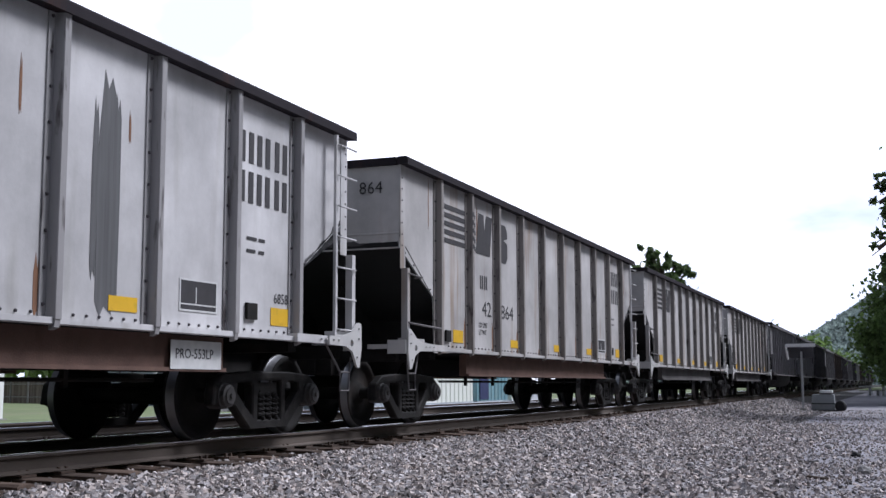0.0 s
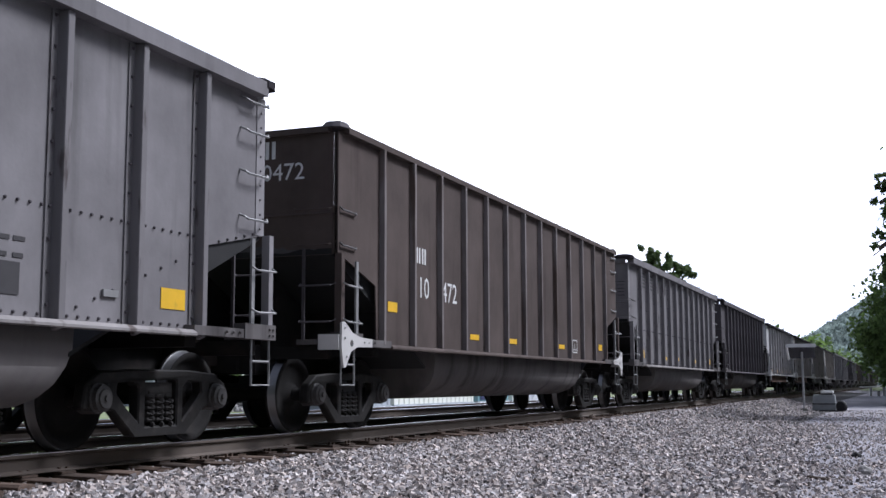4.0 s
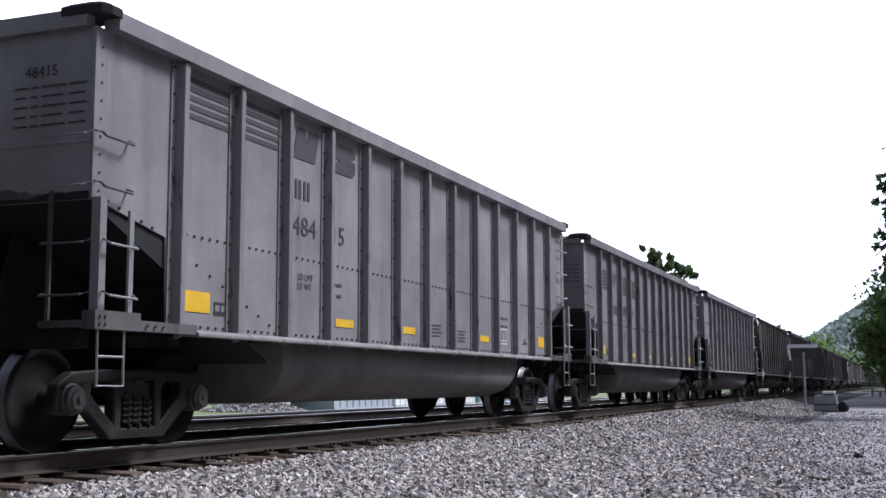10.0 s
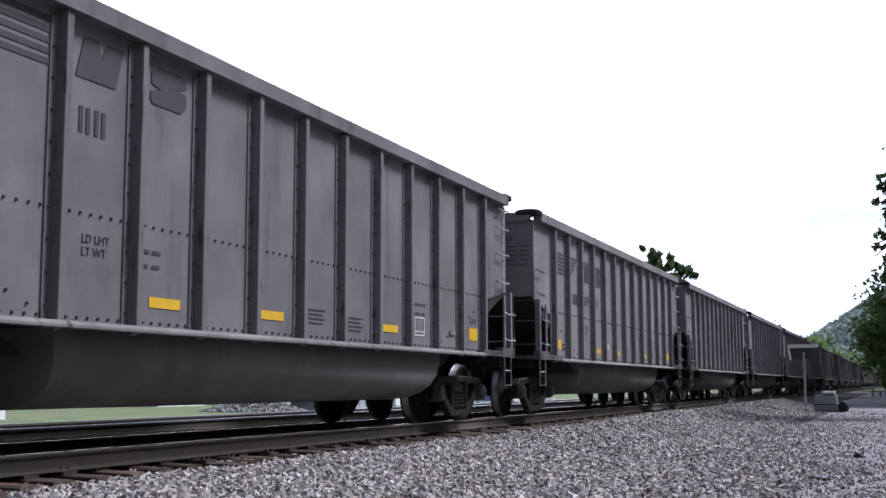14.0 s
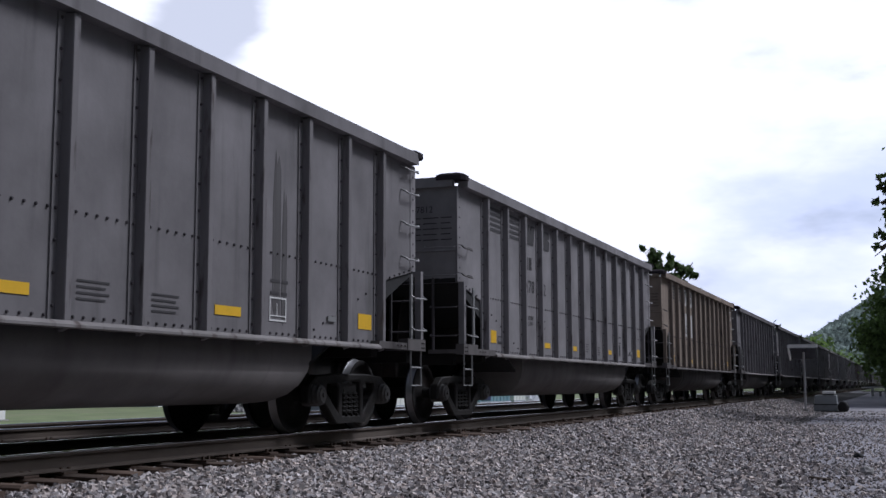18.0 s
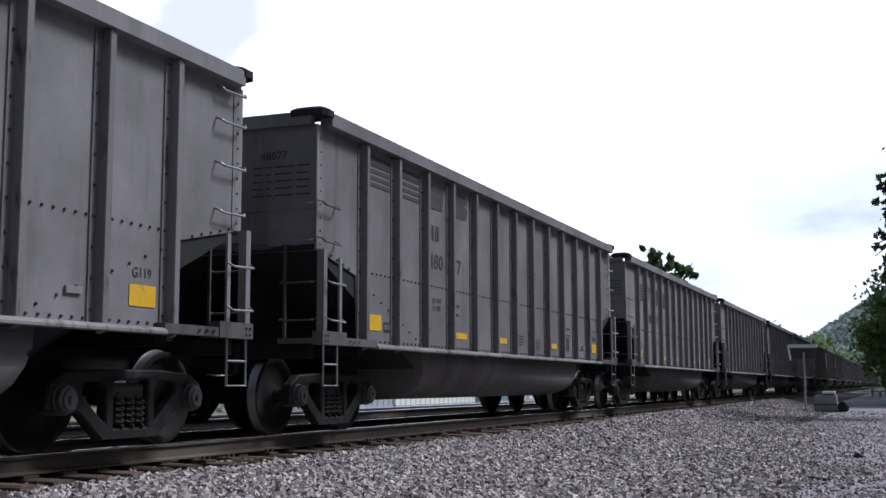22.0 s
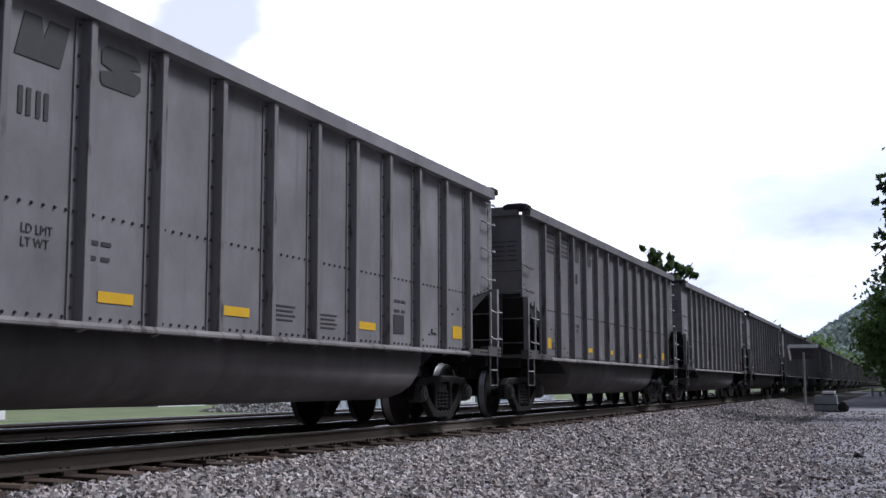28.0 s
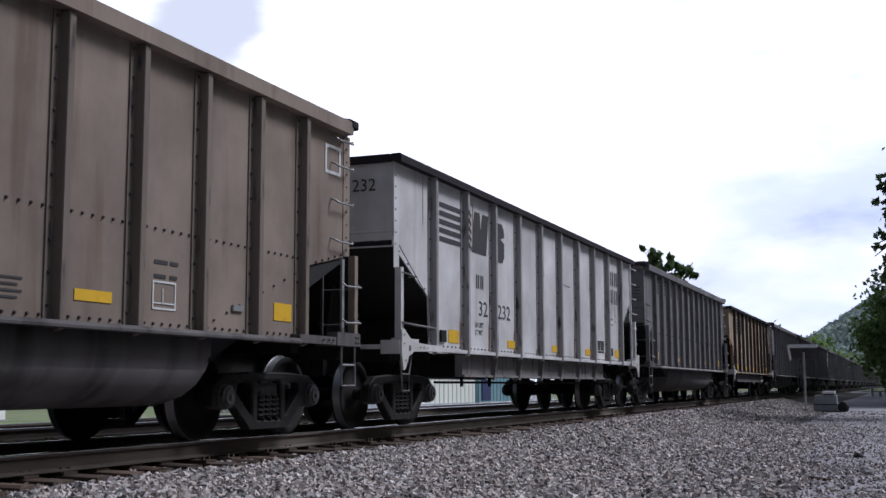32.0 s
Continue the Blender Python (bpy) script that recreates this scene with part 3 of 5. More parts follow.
def fill_stripes(bm, y0, y1, z0, z1, n, lean=0.0, cut=0.0):
    """Speed stripes: n bars between z0 and z1; each lower bar starts and ends further back."""
    h = (z1 - z0) / (1.62 * n)
    for k in range(n):
        z = z1 - k * (z1 - z0 - h) / (n - 1)
        a, b = y0 + lean * k, y1 - cut * k
        prism(bm, [(a, z), (b, z), (b - cut * 0.6, z - h), (a + lean * 0.6, z - h)], "x", 0.0, 0.003)


def fill_emblem_block(bm, w, h):
    # plain slanted block with one notch
    prism(bm, [(0.0, 0), (0.84 * w, 0), (w, h), (0.62 * w, h), (0.52 * w, 0.55 * h), (0.46 * w, h), (0.16 * w, h)], "x", 0.0, 0.003)


def fill_emblem_curl(bm, w, h):
    # plain stack of three shifted bars
    prism(bm, [(0.06 * w, 0), (0.86 * w, 0), (w, 0.16 * h), (w, 0.52 * h), (0.72 * w, 0.60 * h), (w, 0.68 * h), (0.98 * w, 0.86 * h), (0.84 * w, h), (0.14 * w, h),
               (0.02 * w, 0.84 * h), (0.02 * w, 0.52 * h), (0.28 * w, 0.42 * h), (0.0, 0.32 * h), (0.0, 0.12 * h)], "x", 0.0, 0.003)


def bars(widths, height, gap, mat, lines=1, line_gap=0.0):
    """Plain bars in place of small writing."""
    def fill(bm):
        for k in range(lines):
            y = 0.0
            for w in widths:
                box(bm, 0, 0.002, y, y + w * (1 - 0.12 * (k % 2)), -k * line_gap - height, -k * line_gap)
                y += w + gap
    return mesh_of("plain_bars", fill, mat)


def panel(w, h, mat):
    return mesh_of("panel", lambda bm: box(bm, 0, 0.003, 0, w, 0, h), mat)


def fill_frame(bm, w, h):
    t = 0.018
    for a in ((0, w, 0, t), (0, w, h - t, h), (0, t, t, h - t), (w - t, w, t, h - t), (w * 0.42, w * 0.42 + t * 0.7, h * 0.2, h * 0.75), (t, w - t, h * 0.2, h * 0.2 + t * 0.7)):
        box(bm, 0, 0.003, *a)


YELLOWS = {s: panel(*s, YELLOW) for s in ((0.45, 0.20), (0.48, 0.095), (0.42, 0.19), (0.38, 0.19), (0.40, 0.13), (0.30, 0.13), (0.40, 0.085))}
STRIPE_BOX = mesh_of("stripes", lambda bm: fill_stripes(bm, 0, 0.76, 0, 0.40, 5), INK)
STRIPE_LEAN = mesh_of("stripes", lambda bm: fill_stripes(bm, 0.09, 0.86, 0, 0.42, 6, -0.022), INK)
STRIPE_WING = mesh_of("stripes", lambda bm: fill_stripes(bm, 0, 0.74, 0, 0.42, 6, 0.0, 0.10), INK)
STRIPE_LONG = mesh_of("stripes", lambda bm: fill_stripes(bm, 0, 1.36, 0, 0.58, 5), INK)
EMBLEM = {k: (mesh_of("emblem", lambda bm: fill_emblem_block(bm, w, h), INK), mesh_of("emblem", lambda bm: fill_emblem_curl(bm, w * 0.9, h), INK))
          for k, w, h in (("box", 0.62, 0.36), ("wing", 0.72, 0.44), ("long", 0.80, 0.66))}
for m in (STRIPE_BOX, EMBLEM["box"][0], EMBLEM["box"][1]):
    m.name = m.name + "_dark"
MARK = {m.name: mesh_of("owner_mark", lambda bm: [box(bm, 0, 0.002, y, y + 0.05, -0.03, 0.19) for y in (0.0, 0.09, 0.20, 0.29)], m)
        for m in (INK, PALEINK)}
END_MARK = MARK[PALEINK.name].copy()
END_MARK.transform(Matrix.Rotation(radians(-90), 4, "Z"))
SMALL_INK = {m.name: bars((0.20, 0.13), 0.035, 0.04, m, 2, 0.13) for m in (INK, PALEINK)}
SMALL_LINES = bars((0.42,), 0.018, 0.02, INK, 4, 0.05)
END_BARS = bars((0.14, 0.08, 0.26, 0.18), 0.016, 0.035, INK, 5, 0.085)
END_BARS.transform(Matrix.Rotation(radians(-90), 4, "Z"))
STENCIL = mesh_of("stencil_box", lambda bm: fill_frame(bm, 0.36, 0.26), PALEINK)
STENCIL_DARK = panel(0.34, 0.25, INK)
SCRATCH = mesh_of("scratch", lambda bm: tube(bm, [(0, 0, 0), (0, 0.17, 0.012), (0, 0.30, -0.018), (0, 0.42, 0.004), (0, 0.58, -0.028), (0, 0.70, -0.012), (0, 0.80, -0.03)], 0.008, 4), INK)
PLACARD = panel(0.17, 0.11, CREAM)
STENCIL_SMALL = mesh_of("stencil_box", lambda bm: fill_frame(bm, 0.26, 0.13), INK)
SQUARE = mesh_of("square_outline", lambda bm: [box(bm, 0, 0.003, *a) for a in ((0, 0.40, 0, 0.04), (0, 0.40, 0.31, 0.35), (0, 0.04, 0.04, 0.31), (0.36, 0.40, 0.04, 0.31))], PALEINK)
PATCH = {s: panel(*s, CREAM) for s in ((0.74, 0.50), (0.74, 0.72))}


def fill_slogan(bm):
    # two rows of plain upright bars
    for z in (-0.33, -0.75):
        for y in (0.0, 0.34, 0.71):
            for k in (0.0, 0.17):
                box(bm, 0.0, 0.002, y + k, y + k + 0.095, z, z + 0.33)


SLOGAN = mesh_of("slogan", fill_slogan, INK)
STENCIL_WIDE = mesh_of("stencil_box", lambda bm: fill_frame(bm, 0.64, 0.31), PALEINK)
STENCIL_BACK = panel(0.62, 0.29, INK)
TAG = mesh_of("door_tag", lambda bm: box(bm, 0, 0.03, 0, 0.20, 0, 0.17), UNDER)
PLATE = mesh_of("sign_plate", lambda bm: box(bm, 0, 0.004, 0, 0.86, 0, 0.27), PALEINK)
PLATE_BARS = bars((0.25, 0.36), 0.10, 0.06, INK)


def fill_streaks(bm, runs):
    """Runs of paint or soot: (y, width, bottom, top), with ragged ends."""
    for k, (y, w, z0, z1) in enumerate(runs):
        j = 0.3 * w
        h = min(1.0, (z1 - z0) / 0.6)
        prism(bm, [(y, z0 + 0.12 * h), (y + w * 0.3, z0), (y + w * 0.55, z0 + 0.09 * h), (y + w, z0 + 0.02 * h), (y + w + j * 0.2, (z0 + z1) / 2), (y + w, z1 - 0.22 * h),
                   (y + w * 0.72, z1 - 0.05 * h), (y + w * 0.5, z1 - 0.16 * h), (y + w * 0.25, z1), (y - j * 0.15, (z0 + 2 * z1) / 3)], "x", 0.0003 * (k % 4), 0.0015 + 0.0003 * (k % 4))


SOOTY = material("soot-darkened paint", (0.095, 0.095, 0.098), 0.7, 0, 0.35, 3.0, (1, 6, 0.3))
SOOT = mesh_of("soot_streak", lambda bm: fill_streaks(bm, [(0.10, 0.22, 0.0, 2.12), (0.30, 0.09, 0.1, 1.95), (0.02, 0.07, 0.3, 1.85)]), SOOTY)
SOOT_THIN = mesh_of("soot_streak", lambda bm: fill_streaks(bm, [(0.0, 0.16, 0.1, 1.9), (0.2, 0.10, 0.0, 1.5)]), material("dark soot film", (0.07, 0.066, 0.068), 0.85, 0, 0.35, 3.0, (1, 6, 0.3)))
DRIPS = mesh_of("paint_drips", lambda bm: fill_streaks(bm, [(0.08, 0.02, 0.1, 1.2), (0.22, 0.03, 0.35, 1.1), (0.36, 0.02, 0.5, 1.25), (0.50, 0.025, 0.25, 0.9), (0.64, 0.015, 0.05, 0.8)]), INK)
RUSTY = material("orange-brown rust bleed", (0.20, 0.10, 0.055), 0.9, 0, 0.4, 6.0, (1, 5, 0.6))
RUST_RUNS = []
for seed in (5, 6):
    rr = random.Random(seed)
    runs = [(y + rr.choice((-0.19, 0.065, 0.09)), rr.uniform(0.03, 0.09), 0.0, rr.uniform(0.12, 0.55)) for y in TOP_RIBS[:-1] for _ in range(2)]
    runs += [(rr.uniform(-6.9, 6.8), rr.uniform(0.015, 0.05), z, z + rr.uniform(0.15, 0.8)) for z in [rr.uniform(1.5, 1.75) for _ in range(7)]]
    RUST_RUNS.append(mesh_of("rust_stain", lambda bm: fill_streaks(bm, runs), RUSTY))


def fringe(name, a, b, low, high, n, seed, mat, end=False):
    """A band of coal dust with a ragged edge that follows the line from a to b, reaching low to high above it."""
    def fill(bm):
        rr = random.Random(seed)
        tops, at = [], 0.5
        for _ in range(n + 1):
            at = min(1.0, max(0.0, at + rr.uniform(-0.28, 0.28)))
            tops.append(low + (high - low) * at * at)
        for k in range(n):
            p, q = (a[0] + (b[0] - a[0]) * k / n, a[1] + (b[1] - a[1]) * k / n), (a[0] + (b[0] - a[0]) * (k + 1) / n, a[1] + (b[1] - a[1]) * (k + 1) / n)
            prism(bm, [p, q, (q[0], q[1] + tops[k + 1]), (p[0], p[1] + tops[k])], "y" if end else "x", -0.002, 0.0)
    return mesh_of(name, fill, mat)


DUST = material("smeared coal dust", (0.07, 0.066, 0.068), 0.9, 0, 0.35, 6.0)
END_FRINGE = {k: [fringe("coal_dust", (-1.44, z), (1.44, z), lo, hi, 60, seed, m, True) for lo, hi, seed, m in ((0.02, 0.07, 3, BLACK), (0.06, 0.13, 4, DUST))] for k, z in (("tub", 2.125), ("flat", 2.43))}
FRONT_FRINGE = [fringe("coal_dust", (6.07, 1.835), (7.25, 2.585), lo, hi, 46, seed, m) for lo, hi, seed, m in ((0.01, 0.14, 7, BLACK), (0.02, 0.26, 8, DUST))]
RIB_STRIPES = mesh_of("stripes", lambda bm: fill_stripes(bm, -0.038, 0.034, 0, 0.58, 5), INK)
OUTLET = mesh_of("outlet_tag", lambda bm: box(bm, 0, 0.02, 0, 0.20, 0, 0.06), BARE)


def decal(name, me, car, y, z, x=1.474, label=""):
    if car["posts"] == "plain":
        x += 0.06
    return part(name, me, car, label, pose(x, *on_sheet(y, z)))


def stencil(name, me, car, y, z, x=1.474, label=""):
    return part(name, me, car, label, pose(x, y, z))


def on_sheet(y, z, flat=False):
    """Decals lie on the sheet, behind the faces of the ribs."""
    return y * 1.0213 + (0.44 if flat else 0.24), 0.56 + (z - 0.56) * 1.0213


def running_gear(car, full):
    for s in (-1, 1):
        truck = part("truck", KIT["bolster"], car, "dusty cast steel truck bolster", pose(0, s * (6.10 if car["posts"] == "flat" else 6.04), 0))
        for side in (0, 180):
            part("sideframe", KIT["sideframe"], truck, "", pose(0.05 if side == 0 else -0.05, 0, 0, 0, 0, side))
            if full:
                for y in (-0.15, 0.0, 0.15):
                    part("spring", KIT["spring"], truck, "", pose(0.05 if side == 0 else -0.05, y, 0, 0, 0, side))
                for y in (-0.94, 0.94):
                    part("bearing", KIT["bearing"], truck, "", pose(0.05 if side == 0 else -0.05, y, 0.457, 0, 0, side))
        for y in (-0.94, 0.94):
            w = part("wheelset", KIT["wheelset"], truck, "dark wheels with polished treads on an axle")
            w.matrix_parent_inverse = pose(0, y, 0.457)
            wheelsets.append(w)


def corners(name, car, color, z=0.0, ends=(1, -1), sides=(1, -1)):
    for e in ends:
        for s in sides:
            other = (e * s) < 0
            me = KIT[name + ("_other" if other else "")]
            part({"cap_plain": "corner_cap", "tall_stile": "ladder_stile", "tall_rung": "rung"}.get(name, name), painted(me, color), car, "", pose(0, 0, z) @ (FLIP if s < 0 else Matrix()))


def coal_car(n, kind, color, style="", number=("", ""), extras=(), full=True, tag=""):
    """One gondola: kind is tub (rounded belly), plain (belly, unriveted sheets) or flat (deep side beams)."""
    mat = PAINTS[color]
    words = {"grey": "weathered grey", "pale": "pale grey", "dark": "sooty dark grey", "brown": "faded dark brown", "tan": "tan rust-dusted", "white": "chalky white", "rusty": "rust-streaked cream", "flaked": "rust-flaked white"}
    shape = "with a rounded belly" if kind != "flat" else "with deep side beams"
    extra = " on rails"
    car = thing("coal_gondola", words[color] + " steel coal gondola " + shape + extra, "railcar", "coal train")
    flat = kind == "flat"
    car["posts"] = kind
    ink = PALEINK if kind == "plain" else INK
    trim = {"flat": "_thin", "plain": "_low"}.get(kind, "")
    for rot_z in (0, 180):
        at = pose(0, 0, 0, 0, 0, rot_z)
        part("side_sheet", painted(KIT["side_sheet" + {"flat": "_top", "plain": "_plain"}.get(kind, "")], mat), car, "", at)
        part("side_chord", painted(KIT["side_chord" + trim], PAINTS["sooty"] if flat else mat), car, "", at)
        # grey and pale cars: sill painted brighter as a lit ledge
        part("side_sill", painted(KIT["side_sill_top" if flat else "side_sill"], PAINTS["edge"] if color in ("grey", "pale") else PAINTS["grime"] if color == "tan" else mat), car, "", at)
        part("end_sheet", painted(KIT["end_sheet_top" if flat else "end_sheet"], mat), car, "", at)
        part("end_chord", painted(KIT["end_chord" + trim], PAINTS["sooty"] if flat else mat), car, "", at)
        part("slope_sheet", KIT["slope_sheet_top" if flat else "slope_sheet"], car, "dark-painted sloped end sheet, blackened further for shade", at)
        part("coupler", KIT["coupler"], car, "", at)
        for y in (TOP_RIBS if flat else RIBS):
            part("rib", painted(KIT["rib_plain" if kind == "plain" else "rib"], PAINTS["worn"] if kind == "plain" else PAINTS["brown"] if color == "rusty" else RIB_PAINTS.get(color, mat)), car, "", at @ pose(0, y, 0))
        if full and kind != "plain":
            part("rivets", painted(KIT["rivets_top" if flat else "rivets"], PAINTS["dark"]), car, "", at)["kind"] = "stuff"
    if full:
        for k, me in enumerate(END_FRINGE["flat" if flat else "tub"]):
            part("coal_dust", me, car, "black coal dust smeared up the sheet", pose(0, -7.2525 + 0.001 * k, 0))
        if flat:
            for k, me in enumerate(FRONT_FRINGE):
                part("coal_dust", me, car, "black coal dust smeared up the sheet", pose(1.4738 - 0.001 * (k % 2), 0, 0))
    part("centre_sill", KIT["centre_sill"], car)
    part("floor_plate", KIT["floor_plate"], car)
    for rot_z in (0, 180):
        part("bulkhead", KIT["bulkhead"], car, "", pose(0, 0, 0, 0, 0, rot_z))
    # grey cars get paler posts, a lit edge put into the colour
    corners("corner_post", car, PAINTS["pale"] if color == "grey" else mat)
    corners("platform", car, mat if flat else PAINTS["grime"])
    if flat:
        for rot_z in (0, 180):
            part("deep_beam", painted(KIT["deep_beam"], RUST if n in (0, 1) else PAINTS["edge"] if n == 30 else PAINTS["belly"]), car, "", pose(0, 0.32 if rot_z else 0, 0, 0, 0, rot_z))
        if n == 30:
            for y in (-3.0, -1.65, -0.3, 1.05, 2.4, 3.75):
                part("stiffener", KIT["stiffener"], car, "", pose(0, y, 0))
        part("brake_rod", KIT["brake_rod"], car)
    else:
        part("belly", painted(KIT["belly"], PAINTS["grime"] if color in ("tan", "dark", "brown") else PAINTS["belly"]), car, "", pose(0, 0.2, 0))
    if not flat:
        corners("cap_plain" if kind == "plain" else "corner_cap", car, PAINTS["sooty"] if kind == "tub" else PAINTS["dark"])
    light = PAINTS["pale"] if color in ("grey", "pale", "tan") else mat
    if full and flat:
        for end in (1, -1):
            corners("tall_stile", car, PAINTS["white"], 0.0, (end,), (end,))
            for k in range(7):
                corners("tall_rung", car, PAINTS["white"], 1.22 + 0.365 * k, (end,), (end,))
        corners("safety_rail", car, PAINTS["ribs"], 0.0, (-1,), (1,))
        corners("safety_rail", car, PAINTS["ribs"], 0.0, (1,), (-1,))
        corners("hung_step", car, PAINTS["ribs"])
    elif full:
        bar = BARE if color != "dark" else PAINTS["ribs"]
        corners("ladder_stile", car, bar)
        corners("end_stile", car, PAINTS["dark"], 0.0, (1, -1), (1,))
        for z in (1.74, 1.31):
            corners("rung", car, bar, z)
            corners("end_rung", car, PAINTS["dark"], z, (1, -1), (1,))
        corners("stirrup", car, BARE)
        for z in (2.66, 2.23):
            # the backlit shade of these thin grabs is put into their dark colour
            corners("grab_iron", car, PAINTS["ribs"], z, (-1,), (1,))
            corners("grab_iron", car, mat, z, (1,), (-1,))
            corners("end_grab", car, mat, z, (-1,), (1,))
        for z in (3.50, 3.18, 2.74, 2.27):
            corners("grab_iron", car, BARE, z, (1,), (1,))
            corners("grab_iron", car, mat, z, (-1,), (-1,))
    if n in (24, 28):
        part("brake_gear", KIT["brake_gear"], car, "", pose(0, -13.0, 0))
    if flat or kind == "plain":
        corners("pulling_plate", car, CREAM, 0.0, (1, -1), (1,))
    running_gear(car, full)
    # lettering and sheeting on the side towards the road
    if flat:
        for y, s in ((-5.27, (0.42, 0.19)), (-2.50, (0.40, 0.13)), (0.20, (0.40, 0.13)), (2.73, (0.40, 0.13)), (5.46, (0.42, 0.19))):
            stencil("reflective_sheet", YELLOWS[s], car, y, 1.20, label="yellow reflective sheeting")
        stencil("stripes", STRIPE_LONG, car, -5.62, 2.68)
        if full:
            stencil("stripes", RIB_STRIPES, car, TOP_RIBS[1], 2.68, 1.571)
        stencil("emblem", EMBLEM["long"][0], car, -4.24, 2.66)
        stencil("emblem", EMBLEM["long"][1], car, -3.36, 2.62)
        if number[0]:
            stencil("owner_mark", MARK[ink.name], car, -4.05, 2.13, label="plain dark bars")
            stencil("road_number", lettering(number[0], 0.24, ink, wide=1.35), car, -3.96, 1.67)
            stencil("road_number", lettering(number[1], 0.24, ink, wide=1.35), car, -3.02, 1.67)
            stencil("load_limit", lettering("LD LMT\nLT WT", 0.085, ink), car, -4.12, 1.48)
            part("end_number", end_lettering(number[1], 0.17, ink), car, "", pose(0.85, -7.268, 3.18))
        stencil("slogan", SLOGAN, car, 4.80, 3.20, label="plain dark bars in two rows")
        stencil("stencil_panel", STENCIL_BACK, car, 3.78, 1.27, 1.4715, "dark stencil panel")
        stencil("stencil_box", STENCIL_WIDE, car, 3.77, 1.26)
        stencil("small_print", SMALL_INK[ink.name], car, 4.95, 2.1)
        stencil("door_tag", TAG, car, -5.62, 1.20)
        stencil("door_tag", TAG, car, 4.94, 1.24)
        if "plate" in extras:
            plate = stencil("sign_plate", PLATE, car, 3.75, 0.72, 1.404, "white sign plate")
            if n == 1:
                part("sign_text", lettering("PRO-553LP", 0.095, INK), plate, "black letters", pose(0.0065, 0.07, 0.10))
            else:
                part("sign_text", PLATE_BARS, plate, "plain black bars", pose(0.0045, 0.08, 0.19))
        if n == 1:
            stencil("shop_mark", lettering("6858", 0.11, INK), car, 5.52, 1.44)
        if color in ("white", "flaked", "rusty"):
            stencil("rust_stain", RUST_RUNS[n % 2], car, 0, 1.09, 1.4708, "rust bleeding from the seams")
        if "soot" in extras:
            stencil("soot_streak", SOOT, car, 2.45, 1.14, 1.4715, "dark grey soot streak")
        if n == 30:
            stencil("scratch", SCRATCH, car, 0.72, 2.57, 1.4712, "long dark scratch in the white paint")
        if "drips" in extras:
            stencil("paint_drips", DRIPS, car, 4.98, 1.75, 1.4755, "thin black paint runs")
    else:
        rear = -LEAD
        for y, s, z in ((1.36, (0.30, 0.13), 1.50), (4.40, (0.40, 0.085), 1.25), (6.30, (0.40, 0.085), 1.25), (9.31, (0.40, 0.085), 1.25), (12.45, (0.30, 0.13), 1.30)) if kind == "plain" else ((1.28, (0.45, 0.20), 1.25), (4.36, (0.48, 0.095), 1.25), (6.26, (0.48, 0.095), 1.25), (9.27, (0.48, 0.095), 1.25), (12.42, (0.38, 0.19), 1.25)):
            decal("reflective_sheet", YELLOWS[s], car, rear + y, z, label="yellow reflective sheeting")
        if kind == "tub" and style:
            if style == "wing":
                decal("stripes", STRIPE_LEAN, car, rear + 1.32, 2.71)
                decal("stripes", STRIPE_WING, car, rear + 2.30, 2.71)
                decal("emblem", EMBLEM["wing"][0], car, rear + 3.30, 2.70)
                decal("emblem", EMBLEM["wing"][1], car, rear + 4.34, 2.68)
                decal("owner_mark", MARK[ink.name], car, rear + 2.62, 2.21, label="plain dark bars")
            elif style == "box":
                if "patch" in extras:
                    for y, z, s in ((3.27, 2.98, (0.74, 0.50)), (4.31, 2.98, (0.74, 0.50)), (3.27, 2.03, (0.74, 0.72)), (4.31, 2.03, (0.74, 0.72))):
                        decal("paint_patch", PATCH[s], car, rear + y, z, 1.4715, "light paint patch")
                decal("stripes", STRIPE_BOX, car, rear + 1.28, 3.06)
                decal("stripes", STRIPE_BOX, car, rear + 2.32, 3.06)
                decal("emblem", EMBLEM["box"][0], car, rear + 3.30, 3.06, 1.4755)
                decal("emblem", EMBLEM["box"][1], car, rear + 4.30, 3.06, 1.4755)
                decal("owner_mark", MARK[ink.name], car, rear + 3.36, 2.64, 1.4755, "plain dark bars")
            if number[0]:
                tall = 0.27 if "patch" in extras else 0.22
                for k, y in enumerate((3.38, 4.32) if style == "wing" else (3.31, 4.22)):
                    decal("road_number", lettering(number[k], tall, ink, wide=1.2), car, rear + y, 2.12 if "patch" in extras else 2.21, 1.4765)
                part("end_number", end_lettering(number[0] + number[1], 0.10, ink), car, "", pose(0.72, -7.256, 3.22))
            part("end_print", END_BARS, car, "plain dark bars", pose(0.62, -7.256, 3.14))
            if tag:
                decal("shop_mark", lettering(tag, 0.09, ink), car, rear + 12.45, 1.50)
            if n == 9:
                decal("soot_streak", SOOT_THIN, car, rear + 7.3, 1.2, 1.4715, "dark soot streak")
            if n == 18:
                decal("soot_streak", SOOT_THIN, car, rear + 10.36, 1.2, 1.4715, "dark soot streak")
            decal("load_limit", lettering("LD LMT\nLT WT", 0.075, ink), car, rear + 3.44, 1.72, 1.4755)
            if n == 16:
                decal("small_print", lettering("238400\n47600", 0.075, ink), car, rear + 4.27, 1.72, 1.4755)
            else:
                decal("small_print", SMALL_INK[ink.name], car, rear + 4.15, 1.75, 1.4755)
            decal("stencil_box", STENCIL_SMALL, car, rear + 1.80, 1.24)
            decal("fine_print", SMALL_LINES, car, rear + 7.27, 1.42)
            decal("fine_print", SMALL_LINES, car, rear + 8.27, 1.38)
